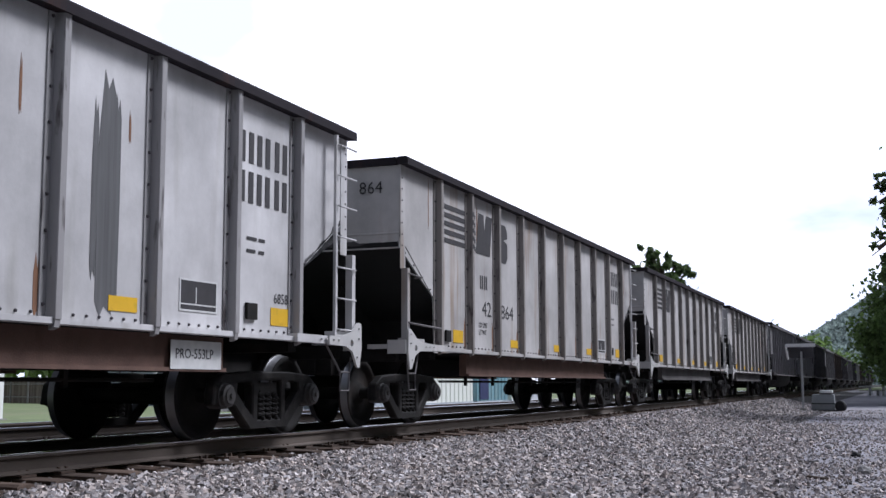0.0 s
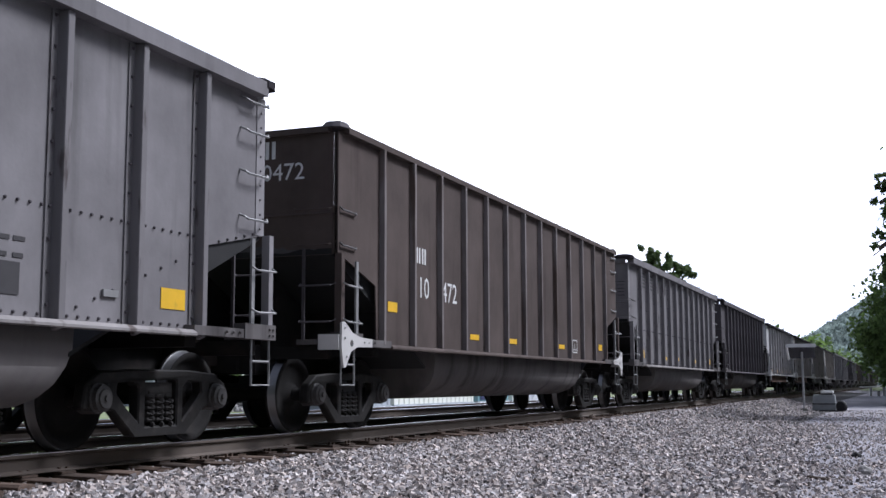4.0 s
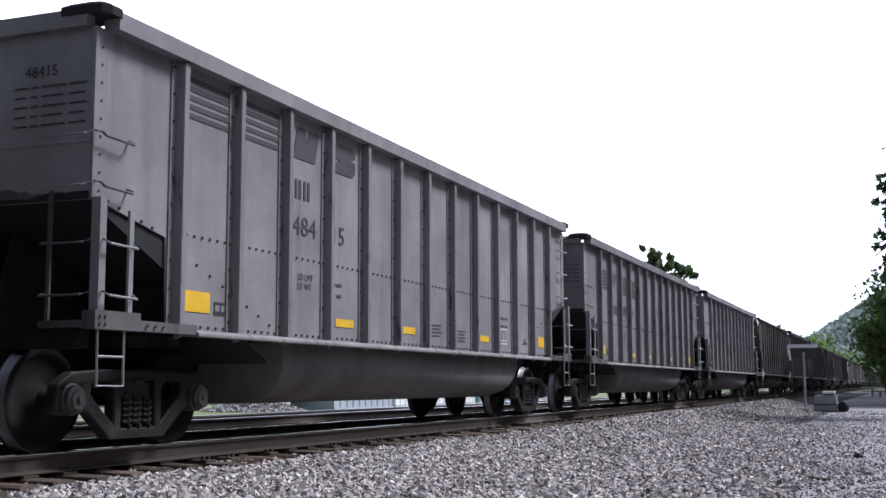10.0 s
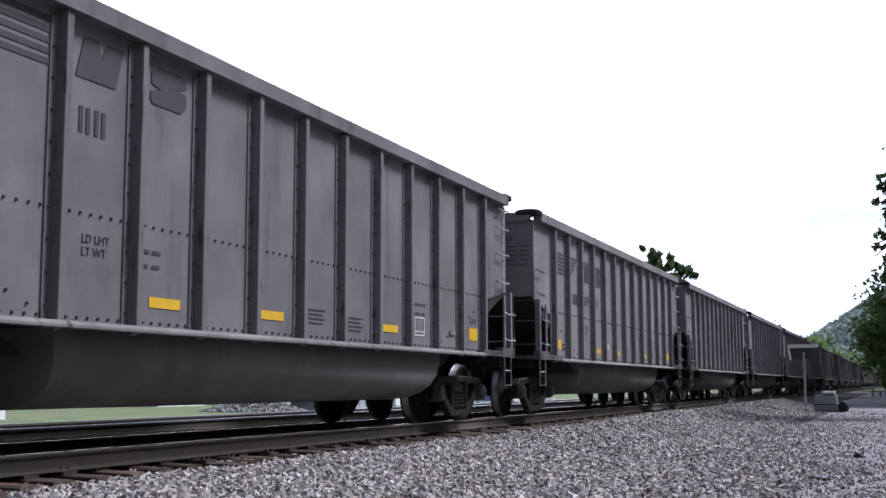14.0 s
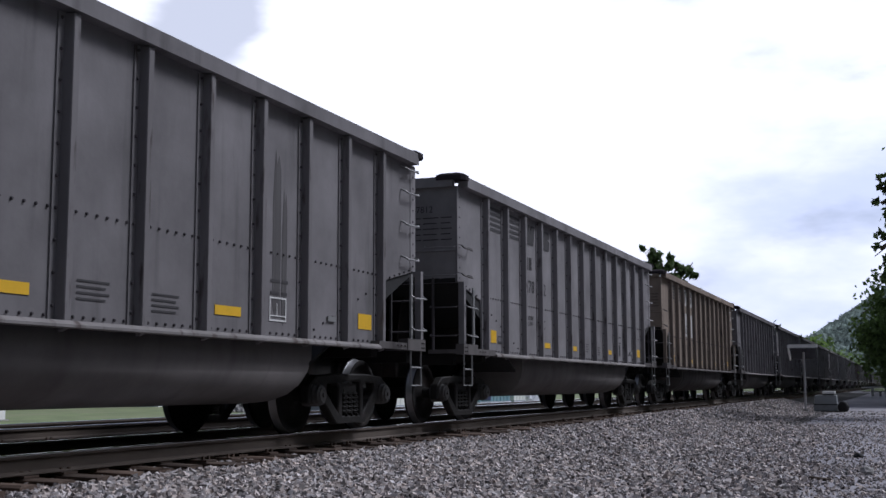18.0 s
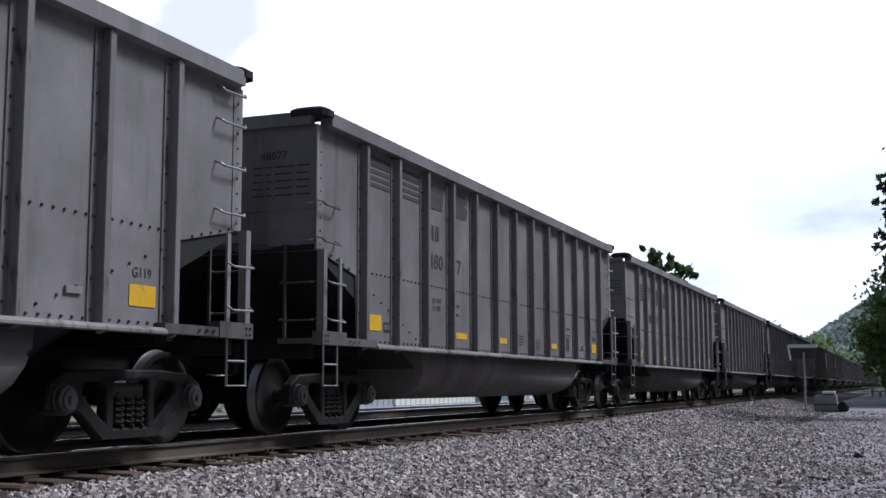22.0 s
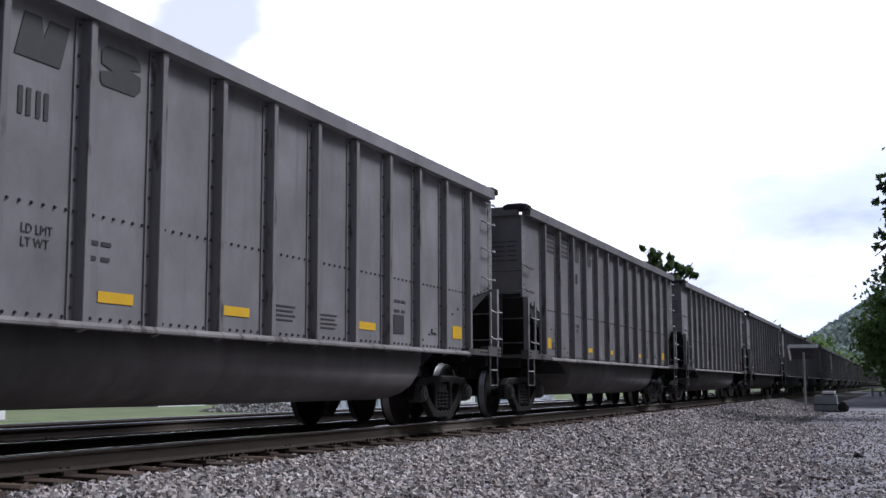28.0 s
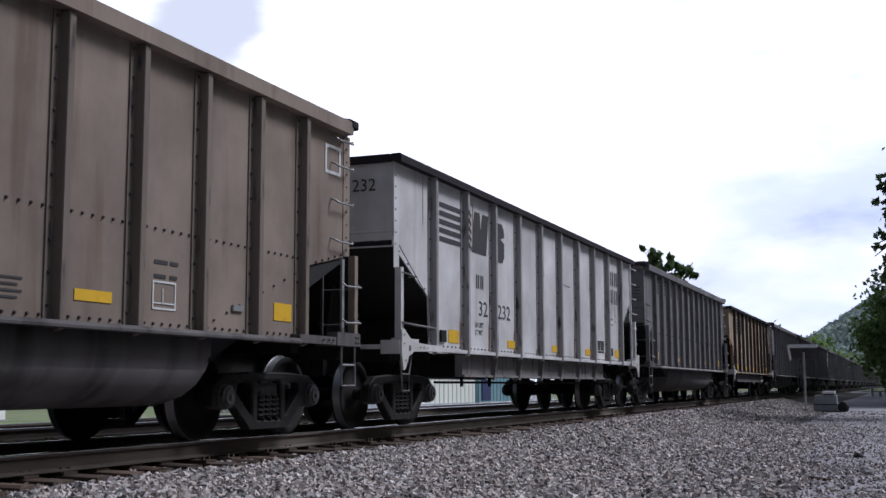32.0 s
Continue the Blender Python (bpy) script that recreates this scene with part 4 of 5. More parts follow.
            decal("stencil_box", STENCIL if "frame" in extras else STENCIL_DARK, car, rear + 10.30, 1.24)
            decal("small_print", SMALL_INK[ink.name], car, rear + 10.32, 1.68)
            if n in (13, 16, 20, 22):
                decal("placard", PLACARD, car, rear + 5.44, 1.36, label="small white placard")
            decal("outlet_tag", OUTLET, car, rear + 11.60, 1.30)
            if "square" in extras:
                decal("square_outline", SQUARE, car, rear + 13.55, 3.02)
        if kind == "plain" and number[0]:
            decal("owner_mark", MARK[ink.name], car, rear + 2.30, 2.24, label="plain white bars")
            decal("road_number", lettering(number[0], 0.29, ink), car, rear + 2.36, 1.75)
            decal("road_number", lettering(number[1], 0.29, ink), car, rear + 3.24, 1.75)
            part("end_number", end_lettering(number[0] + number[1], 0.21, ink), car, "", pose(0.32, -7.256, 3.06))
            part("owner_mark", END_MARK, car, "plain white bars", pose(0.32, -7.258, 3.36))
            decal("stencil_box", STENCIL, car, rear + 10.30, 1.20)
    cars[n] = car
    return car


for n in range(-18, -2):
    coal_car(n, "tub", ("dark", "grey", "dark", "brown", "pale")[n % 5] if n < -4 else "pale", "box" if n > -8 else "", full=False)
coal_car(-2, "flat", "flaked", "long")
coal_car(-1, "flat", "flaked", "long")
coal_car(0, "flat", "flaked", "long", ("42", "864"))
coal_car(1, "flat", "white", "long", ("39", "872"), ("plate", "soot"))
coal_car(2, "tub", "dark", "bare", ("", ""), ("frame",))
coal_car(3, "tub", "grey", "box", ("487", "90"))
coal_car(4, "plain", "brown", "", ("10", "472"))
coal_car(5, "tub", "grey", "box")
coal_car(6, "tub", "grey", "box", ("499", "93"))
coal_car(7, "plain", "brown", "", ("10", "449"))
for n, style, number, extras, color in (
        (8, "wing", ("515", "09"), (), "pale"), (9, "wing", ("508", "98"), (), "grey"), (10, "box", ("484", "15"), ("frame",), "pale"),
        (11, "box", ("478", "37"), (), "pale"), (12, "box", ("487", "25"), (), "pale"), (13, "wing", ("509", "03"), (), "pale"),
        (14, "box", ("", ""), ("frame",), "grey"), (15, "box", ("", ""), (), "grey"), (16, "box", ("465", "45"), ("patch", "square", "frame"), "tan"),
        (17, "box", ("478", "12"), (), "pale"), (18, "wing", ("510", "12"), ("frame",), "grey"), (19, "wing", ("512", "93"), ("frame",), "pale"),
        (20, "wing", ("521", "14"), ("frame",), "pale"), (21, "box", ("480", "77"), (), "grey"), (22, "wing", ("521", "47"), (), "pale"),
        (23, "box", ("473", "76"), (), "pale"), (24, "box", ("484", "20"), (), "pale"), (25, "box", ("488", "71"), (), "pale"),
        (26, "box", ("", ""), (), "grey"), (27, "box", ("", ""), (), "pale"), (29, "box", ("481", "05"), (), "grey"),
        (31, "box", ("", ""), ("square", "frame"), "tan"), (32, "box", ("", ""), (), "grey")):
    coal_car(n, "tub", color, style, number, extras, tag={8: "G117R", 14: "G119", 19: "G117", 20: "G119", 21: "G116", 22: "G119", 23: "G116"}.get(n, ""))
coal_car(28, "flat", "rusty", "long", ("25", "741"), ("plate",))
coal_car(30, "flat", "white", "long", ("32", "232"), ("drips",))

# ---- the tracks ----
GROUND = material("packed grey gravel", (0.275, 0.264, 0.285), 0.95, 0, 0.3, 0.35, (1, 1, 1), 0.8, 18.0, (0.20, 0.19, 0.205), (0.5, 0.72), 0.25, fine=6.0)
# near-black: shade under the train and between stones is painted in
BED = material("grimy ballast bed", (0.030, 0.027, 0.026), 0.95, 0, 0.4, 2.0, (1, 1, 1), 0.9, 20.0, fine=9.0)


def fill_rail(bm):
    prism(bm, [(-0.07, -0.17), (0.07, -0.17), (0.07, -0.158), (0.012, -0.14), (0.010, -0.045), (0.036, -0.035), (0.036, -0.012), (-0.036, -0.012), (-0.036, -0.035), (-0.010, -0.045), (-0.012, -0.14), (-0.07, -0.158)], "y", -60, 600)


def fill_rail_head(bm):
    prism(bm, [(-0.036, -0.012), (0.036, -0.012), (0.036, -0.006), (0.028, 0.0), (-0.028, 0.0), (-0.036, -0.006)], "y", -60, 600)


RAIL_MESH, HEAD_MESH = mesh_of("rail", fill_rail, RAIL), mesh_of("rail_head", fill_rail_head, HEAD)


def fill_tie(bm, rng):
    # split and worn timber with a tie plate and spikes under each rail
    n = 7
    rows = []
    for k in range(n):
        x = -1.30 + 2.60 * k / (n - 1) + (rng.uniform(-0.05, 0.05) if k in (0, n - 1) else 0)
        a, b = -0.115 + rng.uniform(-0.012, 0.014), 0.115 + rng.uniform(-0.014, 0.012)
        wear = 0.022 if k in (0, n - 1) else 0.008
        rows.append([bm.verts.new(v) for v in ((x, a, -0.36), (x + rng.uniform(-0.02, 0.02), a, -0.20 - rng.uniform(0, wear)), (x, a + 0.03, -0.185 - rng.uniform(0, wear)),
                                                (x, b - 0.03, -0.185 - rng.uniform(0, wear)), (x, b, -0.20 - rng.uniform(0, wear)), (x, b, -0.36))])
    for p, q in zip(rows, rows[1:]):
        for i in range(6):
            bm.faces.new((p[i], p[(i + 1) % 6], q[(i + 1) % 6], q[i]))
    bm.faces.new(rows[0][::-1])
    bm.faces.new(rows[-1])
    for s in (-0.754, 0.754):
        box(bm, s - 0.17, s + 0.17, -0.09, 0.09, -0.19, -0.171)
        for dx in (-0.10, 0.10):
            for dy in (-0.05, 0.05):
                box(bm, s + dx - 0.012, s + dx + 0.012, dy - 0.012, dy + 0.012, -0.172, -0.135)


TIE_MESHES = [mesh_of("tie", lambda bm: fill_tie(bm, random.Random(k)), TIE) for k in range(5)]
for x in (TRACK_X, TRACK_X - 4.45):
    track = thing("track", "brown steel rails with worn heads on dark timber ties", "railway track", "", "structure", (x, 0, 0))
    for s in (-0.754, 0.754):
        r = part("rail", RAIL_MESH, track, "", pose(s, 0, 0))
        part("rail_head", HEAD_MESH, r, "polished running surface")
    for k in range(150 if x == TRACK_X else 90):
        jig = random.uniform(-0.03, 0.03)
        part("tie", random.choice(TIE_MESHES), track, "", pose(random.uniform(-0.13, 0.10), -2.0 + 0.495 * k + jig, random.uniform(-0.02, 0.0), 0, 0, random.uniform(-1.5, 1.5)))
    far = mesh_of("far_ties", lambda bm: [box(bm, -1.3, 1.3, -2.0 + 0.495 * k - 0.11, -2.0 + 0.495 * k + 0.11, -0.36, -0.185) for k in range(150 if x == TRACK_X else 90, 700)], TIE)
    tagged(part("far_ties", far, track), kind="stuff")

# ---- the ground: one sheet with the ballast shoulder, the road and the land beyond ----


def height(x, y):
    """Ground level; rail tops are at 0."""
    road = -0.46
    if x > -9.9 and x < -6.25 or x < -10.4 and x > -13.6:
        z = -0.275
    elif x >= -6.25:
        end = max(0.0, min(1.0, (y - 58) / 8))
        w = (3.4 - 2.2 * end)
        u = max(0.0, min(1.0, (x + 6.25) / w))
        z = -0.29 + (road + 0.29) * (3 * u * u - 2 * u ** 3) - 0.08 * end * (1 - u)
        # heaped spill of ballast along the shoulder
        z += 0.25 * math.exp(-((x + 5.25) / 0.65) ** 2) * max(0.0, min(1.0, (y - 17) / 7)) * max(0.0, min(1.0, (63 - y) / 6)) * (0.85 + 0.25 * noise.noise((x * 0.8, y * 0.5, 9)))
    elif x <= -13.6:
        u = max(0.0, min(1.0, (-13.6 - x) / 2.5))
        z = -0.30 + (-0.60 + 0.30) * u
    else:
        z = -0.32
    z += 0.012 * noise.noise((x * 1.7, y * 1.7, 0)) + 0.03 * noise.noise((x * 0.3, y * 0.3, 3)) * (x > -3)
    return z


def lines(stops):
    out = []
    for a, b, step in stops:
        out += list(np.arange(a, b, step))
    return out


xs = lines(((-2500, -300, 500), (-300, -60, 60), (-60, -16, 6), (-16, -14, 0.7), (-14, 2, 0.25), (2, 20, 2), (20, 100, 20), (100, 2600, 500)))
ys = lines(((-2000, -200, 450), (-200, -20, 45), (-20, 4, 3), (4, 34, 0.5), (34, 90, 2), (90, 300, 15), (300, 3500, 400)))
verts = [(float(x), float(y), height(x, y)) for y in ys for x in xs]
faces = [(j * len(xs) + i, j * len(xs) + i + 1, (j + 1) * len(xs) + i + 1, (j + 1) * len(xs) + i) for j in range(len(ys) - 1) for i in range(len(xs) - 1)]
me = bpy.data.meshes.new("ground")
me.from_pydata(verts, [], faces)
GRASS = material("mown grass", (0.16, 0.20, 0.085), 0.95, 0, 0.35, 0.8, bump=0.6, bump_scale=40, stain=(0.20, 0.20, 0.12), stain_range=(0.5, 0.75), stain_scale=0.3)
for m in (GROUND, BED, GRASS):
    me.materials.append(m)
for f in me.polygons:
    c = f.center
    # the bed colour also paints a shadow tone on ground past the heap
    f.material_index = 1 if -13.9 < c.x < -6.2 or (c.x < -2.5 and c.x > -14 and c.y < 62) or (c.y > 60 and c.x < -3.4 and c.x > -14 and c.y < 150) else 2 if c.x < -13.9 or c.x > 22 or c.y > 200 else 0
    f.use_smooth = True
tagged(new("ground", me), "grey gravel road, grimy shade-darkened track bed and mown grass", "ground", kind="structure")


def stone_field(seed, bands, size):
    """Loose angular stones lying on the ground, as one mesh."""
    rng = np.random.default_rng(seed)
    base = np.array([(-1, -1, -1), (1, -1, -1), (1, 1, -1), (-1, 1, -1), (-1, -1, 1), (1, -1, 1), (1, 1, 1), (-1, 1, 1)], float) * 0.5
    quad = np.array([(3, 2, 1, 0), (4, 5, 6, 7), (0, 1, 5, 4), (1, 2, 6, 5), (2, 3, 7, 6), (3, 0, 4, 7)])
    spots = np.concatenate([np.stack([rng.uniform(x0, x1, k), rng.uniform(y0, y1, k)], 1) for x0, x1, y0, y1, per in bands for k in (int((x1 - x0) * (y1 - y0) * per),)])
    k = len(spots)
    s = size * rng.uniform(0.55, 1.4, (k, 1, 1))
    p = base[None] * s * rng.uniform(0.7, 1.2, (k, 1, 3)) + rng.normal(0, 0.13, (k, 8, 3)) * s
    # turn each stone about two axes
    for i, j in ((0, 1), (1, 2), (0, 2)):
        a = rng.uniform(-3.1, 3.1, (k, 1)) if i == 0 and j == 1 else rng.uniform(-0.8, 0.8, (k, 1))
        u, w = p[:, :, i].copy(), p[:, :, j].copy()
        p[:, :, i], p[:, :, j] = u * np.cos(a) - w * np.sin(a), u * np.sin(a) + w * np.cos(a)
    z = np.array([height(x, y) for x, y in spots]) + s[:, 0, 0] * rng.uniform(-0.1, 0.65, k)
    p += np.concatenate([spots, z[:, None]], 1)[:, None, :]
    me = bpy.data.meshes.new("ballast")
    me.from_pydata(p.reshape(-1, 3).tolist(), [], (quad[None] + 8 * np.arange(k)[:, None, None]).reshape(-1, 4).tolist())
    return me


BALLAST = material("crushed limestone ballast", (0.36, 0.345, 0.352), 0.9, 0, 0.25, 4.0)
bn, bl = BALLAST.node_tree.nodes, BALLAST.node_tree.links
geo, ramp = bn.new("ShaderNodeNewGeometry"), bn.new("ShaderNodeMapRange")
ramp.inputs["To Min"].default_value, ramp.inputs["To Max"].default_value = 0.22, 1.75
hsv = bn.new("ShaderNodeHueSaturation")
bl.new(geo.outputs["Random Per Island"], ramp.inputs["Value"])
bl.new(ramp.outputs[0], hsv.inputs["Value"])
# some stones are stained brown
turn, part_of, tint = bn.new("ShaderNodeMath"), bn.new("ShaderNodeMath"), bn.new("ShaderNodeMix")
turn.operation, part_of.operation = "MULTIPLY", "FRACT"
turn.inputs[1].default_value = 37.3
tint.data_type, tint.blend_type = "RGBA", "MULTIPLY"
tint.inputs["B"].default_value = (1.05, 0.93, 0.82, 1)
bl.new(geo.outputs["Random Per Island"], turn.inputs[0])
bl.new(turn.outputs[0], part_of.inputs[0])
bl.new(part_of.outputs[0], tint.inputs["Factor"])
bl.new(bn["Principled BSDF"].inputs["Base Color"].links[0].from_socket, tint.inputs["A"])
bl.new(tint.outputs["Result"], hsv.inputs["Color"])
bl.new(hsv.outputs[0], bn["Principled BSDF"].inputs["Base Color"])
me = stone_field(3, ((-6.42, -2.4, 6.5, 16, 980), (-2.4, -1.0, 6.5, 16, 330), (-6.42, -2.6, 16, 30, 460), (-2.6, -1.4, 16, 30, 170), (-6.42, -2.9, 30, 62, 150), (-6.95, -6.42, 5, 40, 420)), 0.034)
fine = stone_field(4, ((-2.6, 3.0, 7.5, 16, 260), (-2.9, 2.5, 16, 30, 110), (-3.2, 1.0, 30, 48, 40)), 0.022)
me.materials.append(BALLAST)
tagged(new("ballast", me), "loose grey crushed limestone ballast along the track", "ballast", kind="stuff")
fine.materials.append(BALLAST)
tagged(new("road_gravel", fine), "fine loose gravel scattered over the road", "gravel", kind="stuff")

# ---- things beside the track ----
LEAF = material("summer leaves", (0.135, 0.205, 0.062), 0.6, 0, 0.3, 2.0, spec=0.3)
LEAF_DARK = material("deep green leaves", (0.105, 0.155, 0.06), 0.6, 0, 0.3, 2.0, spec=0.3)
# pale blue-green leaves: the distance haze is put into the colour
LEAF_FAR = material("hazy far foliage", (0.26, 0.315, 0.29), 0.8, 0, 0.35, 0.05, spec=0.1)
for m in (LEAF, LEAF_DARK, LEAF_FAR):
    n, l = m.node_tree.nodes, m.node_tree.links
    geo, ramp, hsv = n.new("ShaderNodeNewGeometry"), n.new("ShaderNodeMapRange"), n.new("ShaderNodeHueSaturation")
    ramp.inputs["To Min"].default_value, ramp.inputs["To Max"].default_value = 0.55, 1.5
    l.new(geo.outputs["Random Per Island"], ramp.inputs["Value"])
    l.new(ramp.outputs[0], hsv.inputs["Value"])
    l.new(n["Principled BSDF"].inputs["Base Color"].links[0].from_socket, hsv.inputs["Color"])
    l.new(hsv.outputs[0], n["Principled BSDF"].inputs["Base Color"])
    thin, blend = n.new("ShaderNodeBsdfTranslucent"), n.new("ShaderNodeMixShader")
    blend.inputs[0].default_value = 0.45
    l.new(hsv.outputs[0], thin.inputs["Color"])
    l.new(n["Principled BSDF"].outputs[0], blend.inputs[1])
    l.new(thin.outputs[0], blend.inputs[2])
    l.new(blend.outputs[0], n["Material Output"].inputs["Surface"])
BARK = material("grey-brown bark", (0.11, 0.085, 0.065), 0.9, 0, 0.35, 4.0, (1, 1, 0.3), 0.8, 20.0)
# haze is painted into the hill's ground colour as well
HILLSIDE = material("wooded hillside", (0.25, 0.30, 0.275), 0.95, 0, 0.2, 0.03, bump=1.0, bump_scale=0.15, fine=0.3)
WHITEWALL = material("white painted block wall", (0.74, 0.75, 0.78), 0.7, 0, 0.05, 0.6, bump=0.15, stain=(0.60, 0.60, 0.62), stain_range=(0.55, 0.8), stain_scale=0.5)
GREYWALL = material("blue-grey sheet wall", (0.36, 0.39, 0.45), 0.6, 0, 0.08, 0.8)
BLUE = material("faded blue container paint", (0.16, 0.29, 0.36), 0.55, 0, 0.12, 1.0, stain=(0.25, 0.33, 0.36), stain_range=(0.5, 0.75))
NAVY = material("dark blue door paint", (0.03, 0.035, 0.12), 0.5, 0, 0.1)
FENCE = material("weathered fence boards", (0.17, 0.14, 0.12), 0.9, 0, 0.3, 4.0, (1, 1, 0.2), 0.4, random_value=0.3)
GALV = material("galvanised steel", (0.40, 0.40, 0.41), 0.5, 0.4, 0.15, 5.0)
ENAMEL = material("white enamelled sheet", (0.78, 0.78, 0.77), 0.45, 0, 0.05)
CABINET = material("pale grey cabinet paint", (0.27, 0.29, 0.30), 0.55, 0, 0.12, 3.0, stain=(0.17, 0.17, 0.16), stain_range=(0.55, 0.8), stain_scale=3)
RUBBER = material("black rubber", (0.018, 0.018, 0.019), 0.85, 0, 0.2)
CONCRETE = material("weathered concrete", (0.30, 0.29, 0.28), 0.9, 0, 0.2, 3.0, bump=0.4)
PANEL = material("dark glass panel", (0.035, 0.036, 0.045), 0.25, 0, 0.1)


def leaf_mesh(name, centres, size, seed, mat):
    """Small folded leaves at the given centres, as one mesh."""
    rng = np.random.default_rng(seed)
    c = np.asarray(centres)
    k = len(c)
    a = rng.normal(size=(k, 3))
    a /= np.linalg.norm(a, axis=1)[:, None]
    b = np.cross(a, rng.normal(size=(k, 3)))
    b /= np.linalg.norm(b, axis=1)[:, None]
    nrm = np.cross(a, b)
    s = size * rng.uniform(0.6, 1.4, (k, 1))
    pts = np.stack([c - a * s * 0.6, c + b * s * 0.38 + nrm * s * 0.15, c + a * s * 0.7, c - b * s * 0.38 + nrm * s * 0.15], 1).reshape(-1, 3)
    i = np.arange(k)[:, None] * 4
    tri = np.concatenate([i + [0, 1, 2], i + [0, 2, 3]])
    me = bpy.data.meshes.new(name)
    me.from_pydata(pts.tolist(), [], tri.tolist())
    me.materials.append(mat)
    return me


def clump_points(rng, blobs, count):
    """Points in the outer shells of twig clumps that fill the ellipsoids (x, y, z, radius, flattening)."""
    out = []
    total = sum(b[3] ** 2 for b in blobs)
    for x, y, z, r, flat in blobs:
        k = int(count * r * r / total)
        d = rng.normal(size=(max(4, k // 40), 3))
        d /= np.linalg.norm(d, axis=1)[:, None]
        hubs = d * r * rng.uniform(0.55, 1.08, (len(d), 1)) * (1, 1, flat) + (x, y, z)
        pick = hubs[rng.integers(0, len(hubs), k)]
        out.append(pick + rng.normal(size=(k, 3)) * r * 0.13)
    return np.concatenate(out)


def tree(at, trunk_height, blobs, leaves, size, mat, label, seed):
    rng = np.random.default_rng(seed)
    t = thing("tree", label, "tree", "", "", at)

    def wood(bm):
        r = 0.05 + trunk_height * 0.022
        base = [(0, 0, -0.3), (0.05, 0.02, trunk_height * 0.35), (-0.05, 0.06, trunk_height * 0.7), (0, 0, trunk_height)]
        for (p, q), k in zip(zip(base, base[1:]), (1.0, 0.8, 0.62)):
            tube(bm, [p, q], r * k, 8)
        for x, y, z, rad, flat in blobs:
            start = Vector((0, 0, trunk_height * rng.uniform(0.5, 0.95)))
            end = Vector((x, y, z))
            mid = (start + end) / 2 + Vector((0, 0, 0.12 * (end - start).length))
            tube(bm, [start, mid, end], r * 0.28, 6)
            for _ in range(4):
                d = Vector(rng.normal(size=3)).normalized() * rad * 0.9
                tube(bm, [mid, end + d], r * 0.1, 4)
    part("trunk", mesh_of("trunk", wood, BARK), t, "grey-brown trunk and limbs")
    part("crown", leaf_mesh("crown", clump_points(rng, blobs, leaves), size, seed + 1, mat), t, "green leafy crown with gaps")["kind"] = "stuff"
    return t


tree((-16.85, 90, -0.2), 10.0, [(-1.3, 0, 11.0, 0.75, 1.0), (-0.2, 0, 10.3, 0.9, 0.9), (0.9, 0, 9.9, 0.9, 0.9), (1.9, 0.3, 9.6, 0.8, 0.8), (-0.4, 0, 8.6, 2.2, 0.8), (0, 0.5, 6.2, 2.6, 0.9)], 4200, 0.36, LEAF_DARK,
     "leafy green broadleaf tree behind the train", 11)
tree((4.5, 62, -0.46), 9.5, [(-4.7, -1.0, 3.4, 2.1, 0.9), (-3.6, 0.4, 5.2, 2.2, 0.9), (-2.2, 0, 7.4, 2.2, 0.9), (-4.3, 0.8, 1.9, 1.6, 0.6), (0.2, 0, 9.4, 2.6, 0.9), (-2.6, -1.2, 2.4, 2.0, 0.8), (1.5, 0.5, 6.2, 3.6, 0.9),
      (0.5, -0.6, 3.6, 3.4, 0.8)], 42000, 0.22, LEAF, "dense green roadside tree with low hanging branches", 21)
tree((2.15, 40, -0.46), 8.6, [(-2.5, 0, 6.9, 0.42, 1.2), (-2.35, 0.2, 7.7, 0.34, 1.0), (-2.6, 0, 5.4, 0.40, 1.3), (-2.2, 0, 4.7, 0.5, 1.0), (-1.3, 0, 6.3, 1.0, 1.1), (0.5, 0, 8.2, 2.4, 0.9), (-0.4, 0, 5.4, 1.5, 0.9)], 5200, 0.17, LEAF_DARK,
     "roadside tree with drooping leafy twigs", 31)
tree((7.6, 104, -0.46), 9.0, [(-6.6, 0, 2.6, 2.6, 0.8), (-5.2, 0, 5.0, 3.2, 0.9), (-3.0, 0, 7.8, 3.4, 0.9), (0.5, 0, 6.0, 4.6, 0.9), (-7.8, 3, 2.0, 1.9, 0.7)], 9000, 0.34, LEAF,
     "green tree beside the gravel road", 41)


def wood_strip(name, label, x0, x1, y0, y1, top, count, size, mat, seed):
    rng = np.random.default_rng(seed)
    hubs = np.stack([rng.uniform(x0, x1, count // 60), rng.uniform(y0, y1, count // 60), rng.uniform(0.1, 1.0, count // 60) ** 0.6], 1)
    hubs[:, 2] *= top * (0.75 + 0.25 * np.sin(hubs[:, 1] * 0.21 + seed) * np.cos(hubs[:, 1] * 0.077))
    pts = hubs[rng.integers(0, len(hubs), count)] + rng.normal(size=(count, 3)) * (1.3, 1.3, 0.9)
    pts[:, 2] = np.maximum(pts[:, 2], -0.3)
    tagged(new(name, leaf_mesh(name, pts, size, seed, mat)), label, "woodland", kind="stuff")


wood_strip("woodland", "distant green woodland along the railway", -34, -17, 185, 640, 13.5, 16000, 0.9, LEAF, 5)
wood_strip("woodland", "green woods behind the yard", -98, -62, 15, 135, 13.0, 16000, 0.8, LEAF, 6)
wood_strip("woodland", "green woods beyond the road", 8, 60, 125, 420, 15.0, 12000, 0.9, LEAF, 7)
# out of view: added to shade the far cars and road
wood_strip("woodland", "unseen tall trees added to shade the far cars", 5, 12, 68, 330, 27.0, 30000, 1.1, LEAF, 14)

# wooded hill that closes the valley; its pale blue-green has haze painted in
hx, hy = np.linspace(-260, 900, 70), np.linspace(620, 1500, 40)


